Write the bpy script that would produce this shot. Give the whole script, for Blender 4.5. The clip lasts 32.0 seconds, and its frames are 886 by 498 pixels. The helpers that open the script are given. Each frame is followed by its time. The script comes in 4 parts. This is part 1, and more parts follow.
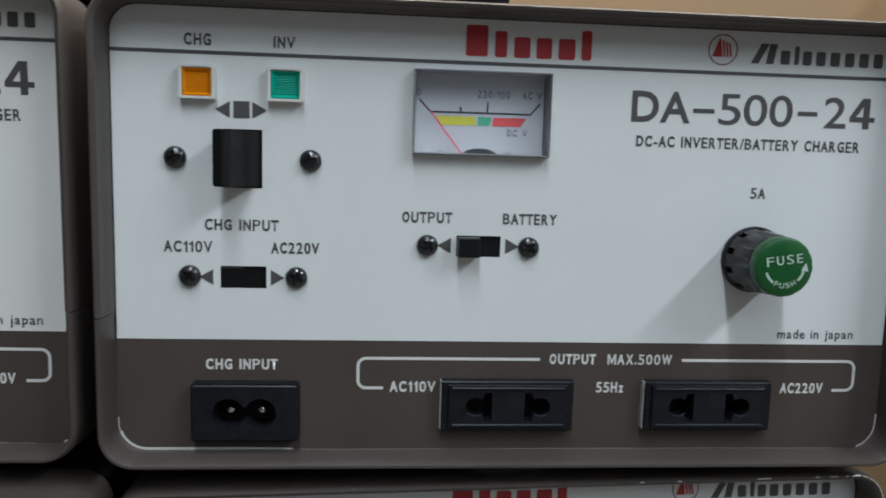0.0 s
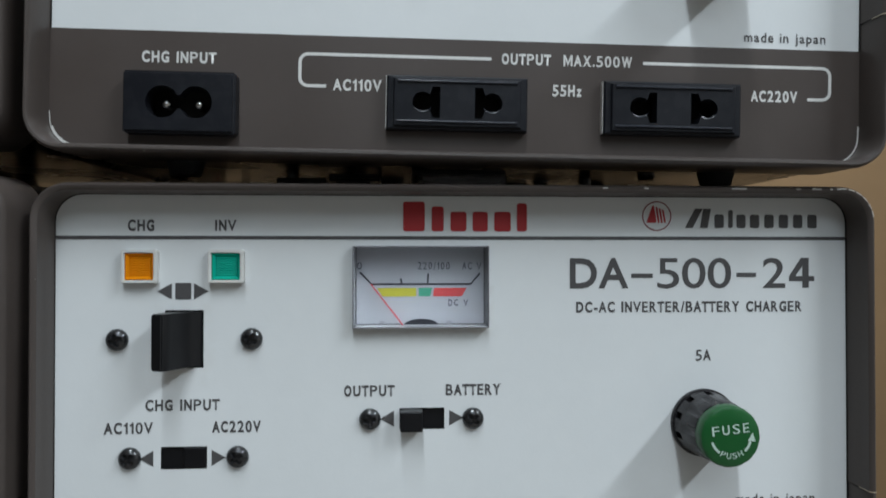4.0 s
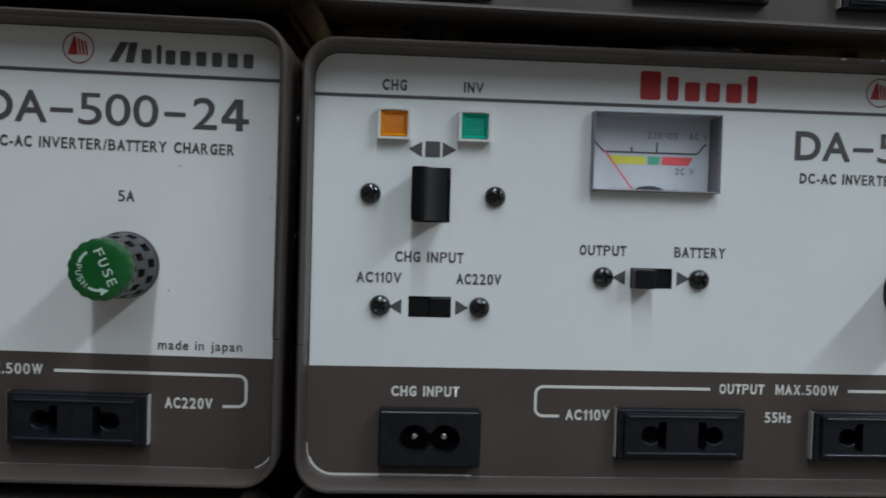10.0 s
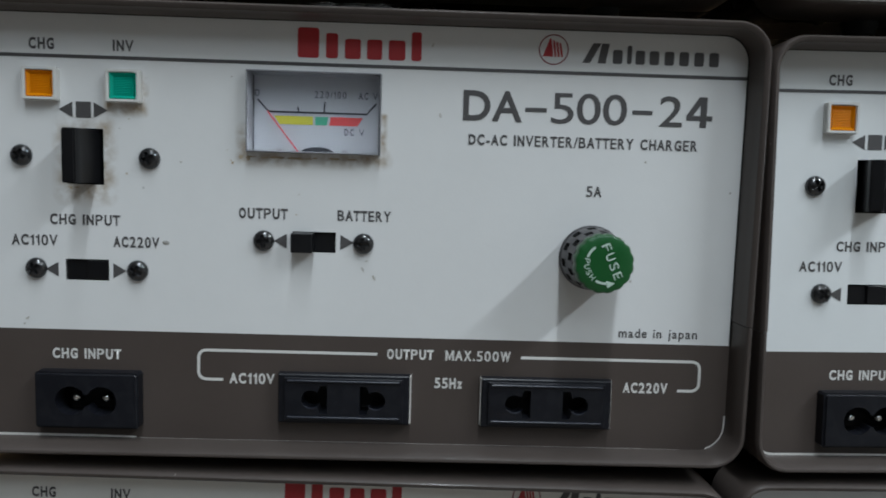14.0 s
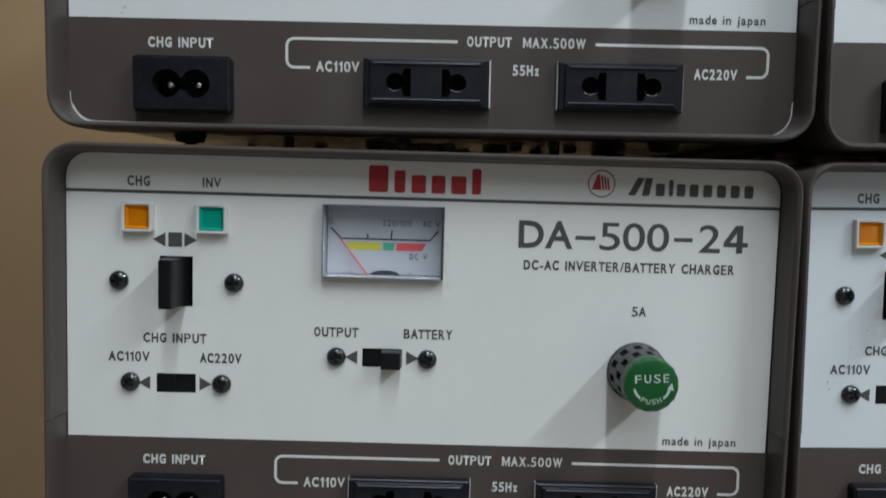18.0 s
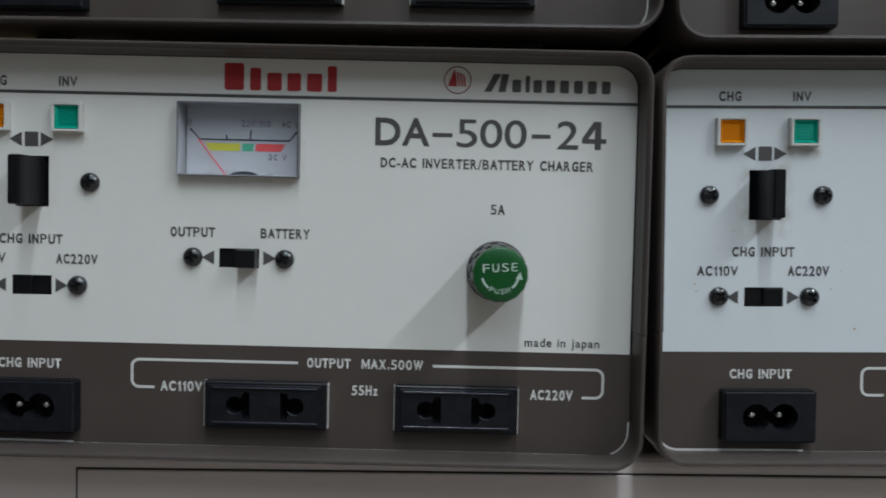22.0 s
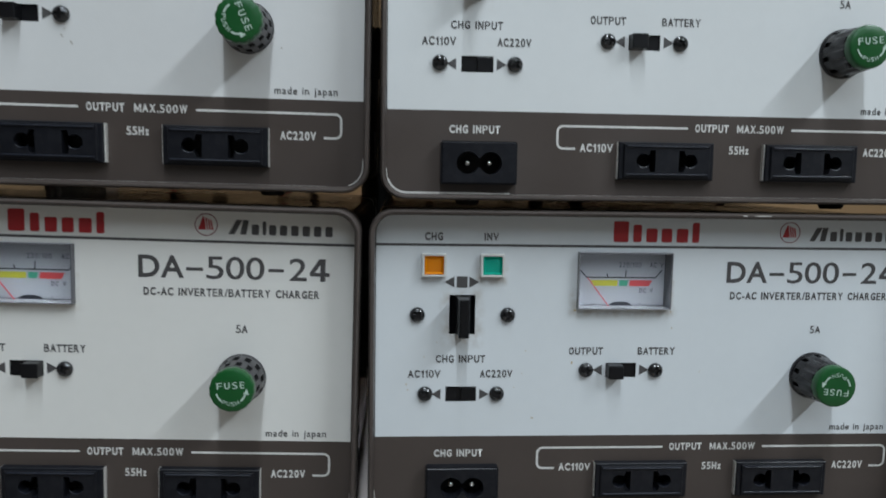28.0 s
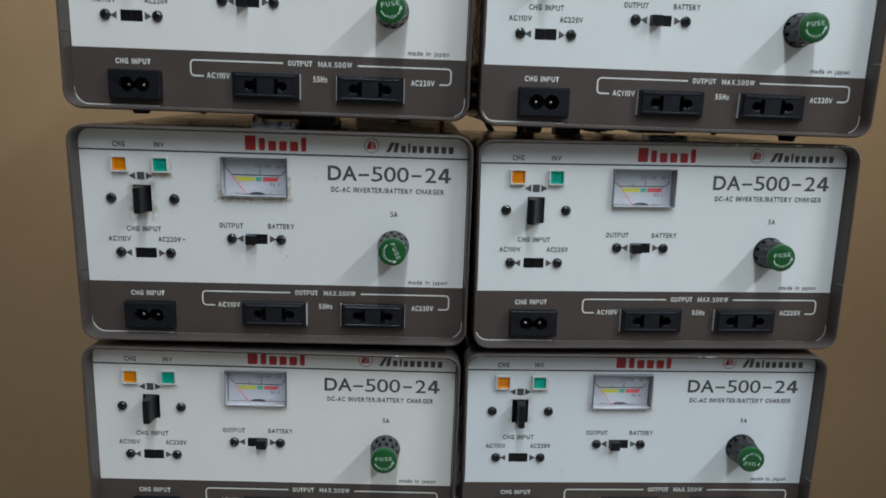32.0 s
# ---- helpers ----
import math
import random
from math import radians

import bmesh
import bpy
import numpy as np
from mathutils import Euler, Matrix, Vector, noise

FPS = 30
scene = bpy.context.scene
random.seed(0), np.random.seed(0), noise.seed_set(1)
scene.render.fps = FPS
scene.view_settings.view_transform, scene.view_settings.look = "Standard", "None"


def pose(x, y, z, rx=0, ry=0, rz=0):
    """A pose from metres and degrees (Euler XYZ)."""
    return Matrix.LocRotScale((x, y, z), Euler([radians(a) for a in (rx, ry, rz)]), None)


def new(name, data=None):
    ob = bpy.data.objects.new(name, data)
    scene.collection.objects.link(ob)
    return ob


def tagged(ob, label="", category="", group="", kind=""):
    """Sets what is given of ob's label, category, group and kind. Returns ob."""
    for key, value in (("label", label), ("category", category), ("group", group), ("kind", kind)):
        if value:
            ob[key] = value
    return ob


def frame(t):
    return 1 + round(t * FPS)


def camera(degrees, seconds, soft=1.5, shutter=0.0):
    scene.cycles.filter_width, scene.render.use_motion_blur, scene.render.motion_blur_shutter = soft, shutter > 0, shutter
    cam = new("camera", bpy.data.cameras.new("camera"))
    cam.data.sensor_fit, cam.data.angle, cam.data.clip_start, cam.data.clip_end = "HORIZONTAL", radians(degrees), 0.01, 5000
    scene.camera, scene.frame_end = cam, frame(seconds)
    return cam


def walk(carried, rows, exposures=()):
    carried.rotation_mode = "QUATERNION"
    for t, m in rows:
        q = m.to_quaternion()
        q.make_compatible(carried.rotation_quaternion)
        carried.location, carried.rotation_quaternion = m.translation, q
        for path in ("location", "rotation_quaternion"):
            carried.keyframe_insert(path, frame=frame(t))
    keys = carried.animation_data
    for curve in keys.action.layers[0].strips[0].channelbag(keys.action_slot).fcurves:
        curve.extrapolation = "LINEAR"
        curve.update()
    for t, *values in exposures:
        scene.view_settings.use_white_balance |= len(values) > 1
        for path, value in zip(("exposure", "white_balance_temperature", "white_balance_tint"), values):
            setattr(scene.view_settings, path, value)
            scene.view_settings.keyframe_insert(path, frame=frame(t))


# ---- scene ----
cam = camera(64.74, 32.0, soft=1.7, shutter=0.4)
PATH = [
    (0.0, -0.0365, -0.1951, 0.1472, 83.76, -0.66, -5.21),
    (0.5, -0.0234, -0.1950, 0.1473, 83.68, -0.16, -5.34),
    (1.0, -0.0199, -0.1975, 0.1385, 84.21, 0.43, -5.49),
    (1.5, -0.0224, -0.1986, 0.1203, 85.84, 0.82, -5.23),
    (2.0, -0.0250, -0.1964, 0.0945, 88.54, 0.91, -5.07),
    (2.5, -0.0235, -0.1939, 0.0833, 89.75, 0.83, -4.33),
    (3.0, -0.0198, -0.1948, 0.0698, 90.45, 0.38, -3.71),
    (3.5, -0.0158, -0.1942, 0.0544, 90.60, 0.50, -3.34),
    (4.0, -0.0156, -0.1917, 0.0415, 90.64, 0.01, -3.53),
    (4.5, -0.0116, -0.1900, 0.0316, 90.69, -0.31, -3.53),
    (6.5, -0.0108, -0.1912, -0.0010, 90.61, -0.69, -3.35),
    (7.0, -0.0116, -0.1902, 0.0006, 90.52, -0.75, -3.33),
    (7.5, -0.0178, -0.1902, 0.0022, 90.40, -0.55, -3.45),
    (8.0, -0.0269, -0.1938, 0.0063, 89.73, -0.65, -3.46),
    (8.5, -0.0367, -0.1970, 0.0075, 89.32, -1.15, -3.36),
    (9.0, -0.0490, -0.1995, 0.0084, 88.98, -1.63, -2.80),
    (9.5, -0.0635, -0.1995, 0.0097, 88.51, -2.00, -2.87),
    (10.0, -0.0804, -0.1980, 0.0102, 88.27, -1.59, -2.98),
    (10.5, -0.0977, -0.1991, 0.0098, 87.68, -1.55, -2.74),
    (11.0, -0.1166, -0.2002, 0.0078, 87.65, -2.00, -2.80),
    (11.5, -0.1309, -0.2002, 0.0097, 87.17, -1.76, -2.50),
    (12.0, -0.1474, -0.2013, 0.0091, 87.25, -1.58, -2.12),
    (12.5, -0.1662, -0.2025, 0.0108, 87.00, -1.43, -1.90),
    (13.0, -0.1783, -0.2012, 0.0117, 86.97, -0.97, -1.79),
    (13.5, -0.1918, -0.2014, 0.0128, 86.30, -0.95, -1.83),
    (15.5, -0.2290, -0.1996, 0.0046, 86.16, -1.47, -1.87),
    (16.0, -0.2256, -0.2021, -0.0119, 86.38, -1.92, -1.77),
    (16.5, -0.2258, -0.2062, -0.0285, 86.29, -1.26, -1.37),
    (17.0, -0.2284, -0.2112, -0.0453, 86.53, -0.65, -1.55),
    (17.5, -0.2271, -0.2134, -0.0630, 86.76, -0.96, -1.35),
    (18.0, -0.2263, -0.2144, -0.0816, 86.80, -0.37, -1.28),
    (18.5, -0.2228, -0.2150, -0.0957, 86.90, 0.31, -0.71),
    (19.0, -0.2208, -0.2159, -0.1069, 87.07, 0.56, -0.35),
    (19.5, -0.2194, -0.2186, -0.1101, 87.14, 0.40, -0.29),
    (20.0, -0.2158, -0.2189, -0.1163, 87.65, -0.17, -0.24),
    (20.5, -0.2153, -0.2170, -0.1180, 88.20, 0.08, -0.47),
    (21.0, -0.2055, -0.2167, -0.1188, 88.14, 0.19, -0.34),
    (21.5, -0.1962, -0.2151, -0.1173, 88.22, 0.28, -0.57),
    (22.0, -0.1805, -0.2148, -0.1205, 88.90, -0.11, -0.78),
    (22.5, -0.1598, -0.2144, -0.1211, 88.76, -0.10, -0.73),
    (23.0, -0.1339, -0.2155, -0.1203, 88.20, -0.42, -1.10),
    (23.5, -0.1107, -0.2166, -0.1223, 88.49, -0.80, -1.51),
    (24.0, -0.0872, -0.2171, -0.1252, 88.33, -0.95, -2.30),
    (24.5, -0.0699, -0.2183, -0.1264, 88.79, -0.90, -3.01),
    (26.5, -0.0526, -0.2315, -0.1003, 88.20, -1.74, -4.49),
    (27.0, -0.0784, -0.2412, -0.0848, 85.83, -1.27, -5.08),
    (27.5, -0.0929, -0.2481, -0.0685, 84.27, -0.90, -4.99),
    (28.0, -0.1058, -0.2654, -0.0563, 84.49, -0.80, -4.35),
    (28.5, -0.1102, -0.2783, -0.0369, 83.29, -0.72, -3.82),
    (29.0, -0.1236, -0.2961, -0.0184, 82.81, -0.97, -3.55),
    (29.5, -0.1291, -0.3147, 0.0045, 81.58, -1.00, -3.10),
    (30.0, -0.1282, -0.3358, 0.0232, 80.63, -0.57, -2.72),
    (30.5, -0.1295, -0.3554, 0.0416, 79.39, -0.33, -2.92),
    (31.0, -0.1426, -0.3711, 0.0563, 78.94, -0.96, -2.96),
    (31.5, -0.1484, -0.3851, 0.0650, 78.76, -1.35, -2.63),
    (32.0, -0.1473, -0.4046, 0.0772, 78.61, -1.06, -2.58),
]
EXPO = ((0, -0.18), (1, -0.18), (2, 0.06), (3, 0.31), (4, 0.05), (4.5, -0.05), (6.5, -0.27), (8, -0.33), (10, -0.31), (11, -0.16), (12, -0.09), (13, -0.07), (16, 0.01), (17, 0.13), (18, 0.1), (19, -0.11), (22, -0.09), (24, -0.05), (27, -0.1), (28, 0.05), (29, 0.17), (30, 0.14), (31, 0.02), (32, 0.02))
walk(cam, [(t, pose(x, y, z, a, b, c)) for t, x, y, z, a, b, c in PATH], EXPO)

# ---- light ----
world = bpy.data.worlds.new("world")
scene.world = world
world.use_nodes = True
world.node_tree.nodes["Background"].inputs[0].default_value = (0.75, 0.87, 1.0, 1)
world.node_tree.nodes["Background"].inputs[1].default_value = 0.35


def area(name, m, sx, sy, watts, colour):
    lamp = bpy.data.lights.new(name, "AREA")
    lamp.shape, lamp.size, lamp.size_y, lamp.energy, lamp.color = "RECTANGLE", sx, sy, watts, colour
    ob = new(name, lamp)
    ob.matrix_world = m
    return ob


TUBE = (0.873, 0.985, 1.076)
area("tube_lamp", pose(-0.10, -0.92, 1.60, 0, 0, 0), 0.07, 1.2, 23.2, TUBE)
area("tube_lamp", pose(1.55, -1.20, 1.60, 0, 0, 0), 0.13, 1.2, 47, TUBE)
# broad unseen lamp, added to fill in ambient light on the panels
area("ceiling_panel_lamp", pose(0.1, -2.60, 1.72, 0, 0, 0), 1.6, 1.2, 20, (0.80, 0.95, 1.08))
# unseen lamp, added to brighten the tan wall towards its top
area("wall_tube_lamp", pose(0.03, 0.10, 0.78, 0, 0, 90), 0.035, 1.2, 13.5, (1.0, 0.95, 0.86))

# ---- materials ----
MATS = {}


def mat(name, colour, rough=0.5, metal=0.0, vary=0.12, scale=60.0, bump=0.0, bump_scale=400.0, coat=0.0, spec=0.5):
    """A procedural surface: two scales of colour variation, varied gloss, fine relief."""
    if name in MATS:
        return MATS[name]
    m = bpy.data.materials.new(name)
    m.use_nodes = True
    nt = m.node_tree
    b = nt.nodes["Principled BSDF"]
    b.inputs["Metallic"].default_value = metal
    b.inputs["Coat Weight"].default_value = coat
    b.inputs["Coat Roughness"].default_value = 0.12
    b.inputs["Specular IOR Level"].default_value = spec
    tc = nt.nodes.new("ShaderNodeTexCoord")
    n1 = nt.nodes.new("ShaderNodeTexNoise")
    n1.inputs["Scale"].default_value, n1.inputs["Detail"].default_value = scale, 4
    n2 = nt.nodes.new("ShaderNodeTexNoise")
    n2.inputs["Scale"].default_value, n2.inputs["Detail"].default_value = scale * 12, 3
    nt.links.new(tc.outputs["Object"], n1.inputs["Vector"])
    nt.links.new(tc.outputs["Object"], n2.inputs["Vector"])
    add = nt.nodes.new("ShaderNodeMath")
    add.operation = "MULTIPLY_ADD"
    add.inputs[1].default_value = 0.35
    nt.links.new(n2.outputs["Fac"], add.inputs[0])
    nt.links.new(n1.outputs["Fac"], add.inputs[2])
    ramp = nt.nodes.new("ShaderNodeMapRange")
    ramp.inputs["From Min"].default_value, ramp.inputs["From Max"].default_value = 0.35, 1.0
    ramp.inputs["To Min"].default_value, ramp.inputs["To Max"].default_value = 1 - vary, 1 + vary
    nt.links.new(add.outputs[0], ramp.inputs["Value"])
    col = nt.nodes.new("ShaderNodeVectorMath")
    col.operation = "SCALE"
    col.inputs[0].default_value = colour[:3]
    nt.links.new(ramp.outputs[0], col.inputs["Scale"])
    nt.links.new(col.outputs[0], b.inputs["Base Color"])
    rr = nt.nodes.new("ShaderNodeMapRange")
    rr.inputs["From Min"].default_value, rr.inputs["From Max"].default_value = 0.3, 0.7
    rr.inputs["To Min"].default_value, rr.inputs["To Max"].default_value = max(0.03, rough - 0.07), min(1, rough + 0.07)
    nt.links.new(n1.outputs["Fac"], rr.inputs["Value"])
    nt.links.new(rr.outputs[0], b.inputs["Roughness"])
    if bump:
        n3 = nt.nodes.new("ShaderNodeTexNoise")
        n3.inputs["Scale"].default_value, n3.inputs["Detail"].default_value = bump_scale, 3
        nt.links.new(tc.outputs["Object"], n3.inputs["Vector"])
        bp = nt.nodes.new("ShaderNodeBump")
        bp.inputs["Strength"].default_value, bp.inputs["Distance"].default_value = bump, 0.0004
        nt.links.new(n3.outputs["Fac"], bp.inputs["Height"])
        nt.links.new(bp.outputs[0], b.inputs["Normal"])
    MATS[name] = m
    return m


def math_node(nt, op, a, b=None, c=None):
    n = nt.nodes.new("ShaderNodeMath")
    n.operation = op
    for k, v in enumerate((a, b, c)):
        if v is None:
            continue
        if isinstance(v, (int, float)):
            n.inputs[k].default_value = v
        else:
            nt.links.new(v, n.inputs[k])
    return n.outputs[0]


def panel_paint(name, grime, specks, tint):
    """White enamel with grime that has gathered round the meter, the lamps and the rocker, and small specks."""
    m = mat(name, tint, 0.42, vary=0.035, scale=18, bump=0.05, bump_scale=900)
    nt = m.node_tree
    b = nt.nodes["Principled BSDF"]
    tc = [n for n in nt.nodes if n.bl_idname == "ShaderNodeTexCoord"][0]
    sep = nt.nodes.new("ShaderNodeSeparateXYZ")
    nt.links.new(tc.outputs["Object"], sep.inputs[0])
    total = None
    for cx, cz, hx, hz, reach in ((-0.0098, 0.0208, 0.0195, 0.0004, 0.0030), (0.0095, 0.0270, 0.0003, 0.006, 0.0010), (-0.0295, 0.0245, 0.0004, 0.004, 0.0022),
                                  (-0.0733, 0.0184, 0.0054, 0.0092, 0.0042), (-0.062, 0.0365, 0.0050, 0.0045, 0.0018)):
        dx = math_node(nt, "MAXIMUM", math_node(nt, "SUBTRACT", math_node(nt, "ABSOLUTE", math_node(nt, "SUBTRACT", sep.outputs[0], cx)), hx), 0.0)
        dz = math_node(nt, "MAXIMUM", math_node(nt, "SUBTRACT", math_node(nt, "ABSOLUTE", math_node(nt, "SUBTRACT", sep.outputs[2], cz)), hz), 0.0)
        d = math_node(nt, "SQRT", math_node(nt, "ADD", math_node(nt, "MULTIPLY", dx, dx), math_node(nt, "MULTIPLY", dz, dz)))
        k = math_node(nt, "MAXIMUM", math_node(nt, "SUBTRACT", 1.0, math_node(nt, "DIVIDE", d, reach)), 0.0)
        total = k if total is None else math_node(nt, "MAXIMUM", total, k)
    ns = nt.nodes.new("ShaderNodeTexNoise")
    ns.inputs["Scale"].default_value, ns.inputs["Detail"].default_value = 260, 7
    nt.links.new(tc.outputs["Object"], ns.inputs["Vector"])
    nz = math_node(nt, "MAXIMUM", math_node(nt, "MULTIPLY", math_node(nt, "SUBTRACT", ns.outputs["Fac"], 0.36), 2.6), 0.0)
    stain = math_node(nt, "MINIMUM", math_node(nt, "MULTIPLY", math_node(nt, "MULTIPLY", total, nz), grime), 0.9)
    vo = nt.nodes.new("ShaderNodeTexVoronoi")
    vo.inputs["Scale"].default_value = 85
    nt.links.new(tc.outputs["Object"], vo.inputs["Vector"])
    dot = math_node(nt, "LESS_THAN", vo.outputs["Distance"], 0.035)
    pick = nt.nodes.new("ShaderNodeSeparateColor")
    nt.links.new(vo.outputs["Color"], pick.inputs[0])
    dot = math_node(nt, "MULTIPLY", dot, math_node(nt, "LESS_THAN", pick.outputs[0], specks))
    old = b.inputs["Base Color"].links[0].from_socket
    mix = nt.nodes.new("ShaderNodeMix")
    mix.data_type = "RGBA"
    nt.links.new(stain, mix.inputs[0])
    nt.links.new(old, mix.inputs[6])
    mix.inputs[7].default_value = (0.27, 0.185, 0.095, 1)
    mix2 = nt.nodes.new("ShaderNodeMix")
    mix2.data_type = "RGBA"
    nt.links.new(math_node(nt, "MULTIPLY", dot, 0.3), mix2.inputs[0])
    nt.links.new(mix.outputs[2], mix2.inputs[6])
    mix2.inputs[7].default_value = (0.16, 0.15, 0.13, 1)
    nt.links.new(mix2.outputs[2], b.inputs["Base Color"])
    return m


WHITE = (0.70, 0.715, 0.71)
paint_clean = panel_paint("white_enamel", 0.12, 0.05, WHITE)
paint_warm = panel_paint("white_enamel_warm", 0.16, 0.07, (0.735, 0.722, 0.685))
paint_light = panel_paint("white_enamel_yellowed", 0.55, 0.12, (0.68, 0.71, 0.725))
paint_dirty = panel_paint("white_enamel_grimy", 1.05, 0.16, (0.70, 0.70, 0.69))
brown_print = mat("brown_grey_panel_paint", (0.067, 0.052, 0.045), 0.42, vary=0.08, scale=30, bump=0.05, bump_scale=900)
bezel_mat = mat("brown_grey_bezel", (0.066, 0.053, 0.047), 0.46, vary=0.10, spec=0.3, coat=0.22, scale=40, bump=0.10, bump_scale=700)
nt = bezel_mat.node_tree
tc = [n for n in nt.nodes if n.bl_idname == "ShaderNodeTexCoord"][0]
sep = nt.nodes.new("ShaderNodeSeparateXYZ")
nt.links.new(tc.outputs["Object"], sep.inputs[0])
wn = nt.nodes.new("ShaderNodeTexNoise")
wn.inputs["Scale"].default_value, wn.inputs["Detail"].default_value = 700, 6
nt.links.new(tc.outputs["Object"], wn.inputs["Vector"])
wl = nt.nodes.new("ShaderNodeTexNoise")
wl.inputs["Scale"].default_value = 22
nt.links.new(tc.outputs["Object"], wl.inputs["Vector"])
worn = math_node(nt, "MULTIPLY", math_node(nt, "LESS_THAN", sep.outputs[1], -0.0088), math_node(nt, "GREATER_THAN", math_node(nt, "ADD", wn.outputs["Fac"], math_node(nt, "MULTIPLY", wl.outputs["Fac"], 0.9)), 1.29))
mx = nt.nodes.new("ShaderNodeMix")
mx.data_type = "RGBA"
nt.links.new(worn, mx.inputs[0])
nt.links.new(nt.nodes["Principled BSDF"].inputs["Base Color"].links[0].from_socket, mx.inputs[6])
mx.inputs[7].default_value = (0.30, 0.28, 0.26, 1)
nt.links.new(mx.outputs[2], nt.nodes["Principled BSDF"].inputs["Base Color"])
case_mat = mat("black_painted_steel", (0.010, 0.009, 0.009), 0.24, vary=0.2, scale=25, bump=0.04, bump_scale=500)
grey_ink = mat("dark_grey_ink", (0.072, 0.068, 0.068), 0.5, vary=0.06)
red_ink = mat("red_ink", (0.40, 0.022, 0.026), 0.5, vary=0.08)
white_ink = mat("white_ink", (0.66, 0.65, 0.62), 0.5, vary=0.05)
black_plastic = mat("black_plastic", (0.006, 0.006, 0.007), 0.32, vary=0.2, spec=0.35, bump=0.06, bump_scale=600)
black_matt = mat("matt_black_recess", (0.006, 0.006, 0.006), 0.6, vary=0.2)
screw_mat = mat("black_oxide_screw", (0.012, 0.012, 0.013), 0.20, metal=0.0, vary=0.2, spec=0.8)
navy_plastic = mat("blue_black_plastic", (0.006, 0.0066, 0.0098), 0.40, vary=0.15, spec=0.32, bump=0.05, bump_scale=500)
nt = navy_plastic.node_tree
tc = [n for n in nt.nodes if n.bl_idname == "ShaderNodeTexCoord"][0]
dn = nt.nodes.new("ShaderNodeTexNoise")
dn.inputs["Scale"].default_value, dn.inputs["Detail"].default_value = 320, 7
nt.links.new(tc.outputs["Object"], dn.inputs["Vector"])
dust = math_node(nt, "MINIMUM", math_node(nt, "MAXIMUM", math_node(nt, "MULTIPLY", math_node(nt, "SUBTRACT", dn.outputs["Fac"], 0.52), 2.5), 0.0), 0.09)
mx = nt.nodes.new("ShaderNodeMix")
mx.data_type = "RGBA"
nt.links.new(dust, mx.inputs[0])
nt.links.new(nt.nodes["Principled BSDF"].inputs["Base Color"].links[0].from_socket, mx.inputs[6])
mx.inputs[7].default_value = (0.040, 0.042, 0.046, 1)
nt.links.new(mx.outputs[2], nt.nodes["Principled BSDF"].inputs["Base Color"])
rib_plastic = mat("polished_blue_black_plastic", (0.010, 0.012, 0.02), 0.34, vary=0.1, spec=0.5)
fuse_black = mat("black_bakelite", (0.0125, 0.011, 0.0125), 0.28, vary=0.15, bump=0.08, bump_scale=600)
fuse_grey = mat("grey_bakelite", (0.046, 0.044, 0.046), 0.38, vary=0.15, bump=0.1, bump_scale=600)
green_plastic = mat("green_plastic_cap", (0.006, 0.083, 0.018), 0.35, vary=0.10, scale=80, bump=0.08, bump_scale=500)
cap_ink = mat("cap_lettering_ink", (0.46, 0.58, 0.50), 0.5, vary=0.1)
lamp_white = mat("ivory_lamp_frame", (0.62, 0.61, 0.58), 0.4, vary=0.04)
amber = mat("amber_lens", (0.64, 0.205, 0.002), 0.30, vary=0.06, spec=0.12)
teal = mat("teal_lens", (0.002, 0.32, 0.225), 0.30, vary=0.06, spec=0.12)
bare_metal = mat("bare_aluminium_edge", (0.78, 0.76, 0.72), 0.35, metal=0.35, vary=0.06)
pin_metal = mat("nickel_pin", (0.75, 0.73, 0.70), 0.22, metal=1.0, vary=0.05)
dial_white = mat("dial_paper", (0.395, 0.402, 0.418), 0.6, vary=0.03)
# one housing in three greys: its light and shade are put into the colours
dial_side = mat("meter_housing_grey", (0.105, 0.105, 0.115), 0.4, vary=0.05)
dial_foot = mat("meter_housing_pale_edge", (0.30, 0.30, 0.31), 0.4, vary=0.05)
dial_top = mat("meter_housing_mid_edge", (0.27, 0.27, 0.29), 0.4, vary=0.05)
dial_shade = mat("meter_joint_dark_grey", (0.045, 0.047, 0.055), 0.5, vary=0.05)
dial_ink = mat("dial_ink", (0.02, 0.022, 0.03), 0.5, vary=0.05)
dial_grey = mat("dial_grey_ink", (0.085, 0.09, 0.11), 0.5, vary=0.05)
dial_yellow = mat("dial_yellow", (0.47, 0.44, 0.035), 0.5, vary=0.05)
dial_green = mat("dial_green", (0.05, 0.33, 0.20), 0.5, vary=0.05)
dial_red = mat("dial_red", (0.58, 0.060, 0.060), 0.5, vary=0.05)
needle_red = mat("needle_red", (0.62, 0.03, 0.05), 0.4, vary=0.03)
rubber = mat("black_rubber", (0.010, 0.010, 0.010), 0.7, vary=0.2)
wire_red = mat("red_wire", (0.36, 0.012, 0.015), 0.4)
wire_black = mat("black_wire", (0.012, 0.012, 0.012), 0.8, spec=0.15)
cabinet_mat = mat("pale_grey_enamel", (0.73, 0.645, 0.615), 0.45, vary=0.05, scale=14, bump=0.06, bump_scale=500)
wall_mat = mat("tan_wall", (0.186, 0.123, 0.064), 0.75, vary=0.10, scale=5, bump=0.15, bump_scale=160)
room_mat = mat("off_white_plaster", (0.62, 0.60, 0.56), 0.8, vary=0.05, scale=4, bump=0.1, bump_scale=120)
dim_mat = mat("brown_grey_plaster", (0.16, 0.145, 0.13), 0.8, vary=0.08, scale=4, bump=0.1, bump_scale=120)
floor_mat = mat("grey_vinyl_floor", (0.22, 0.20, 0.18), 0.5, vary=0.12, scale=6, bump=0.05, bump_scale=200)

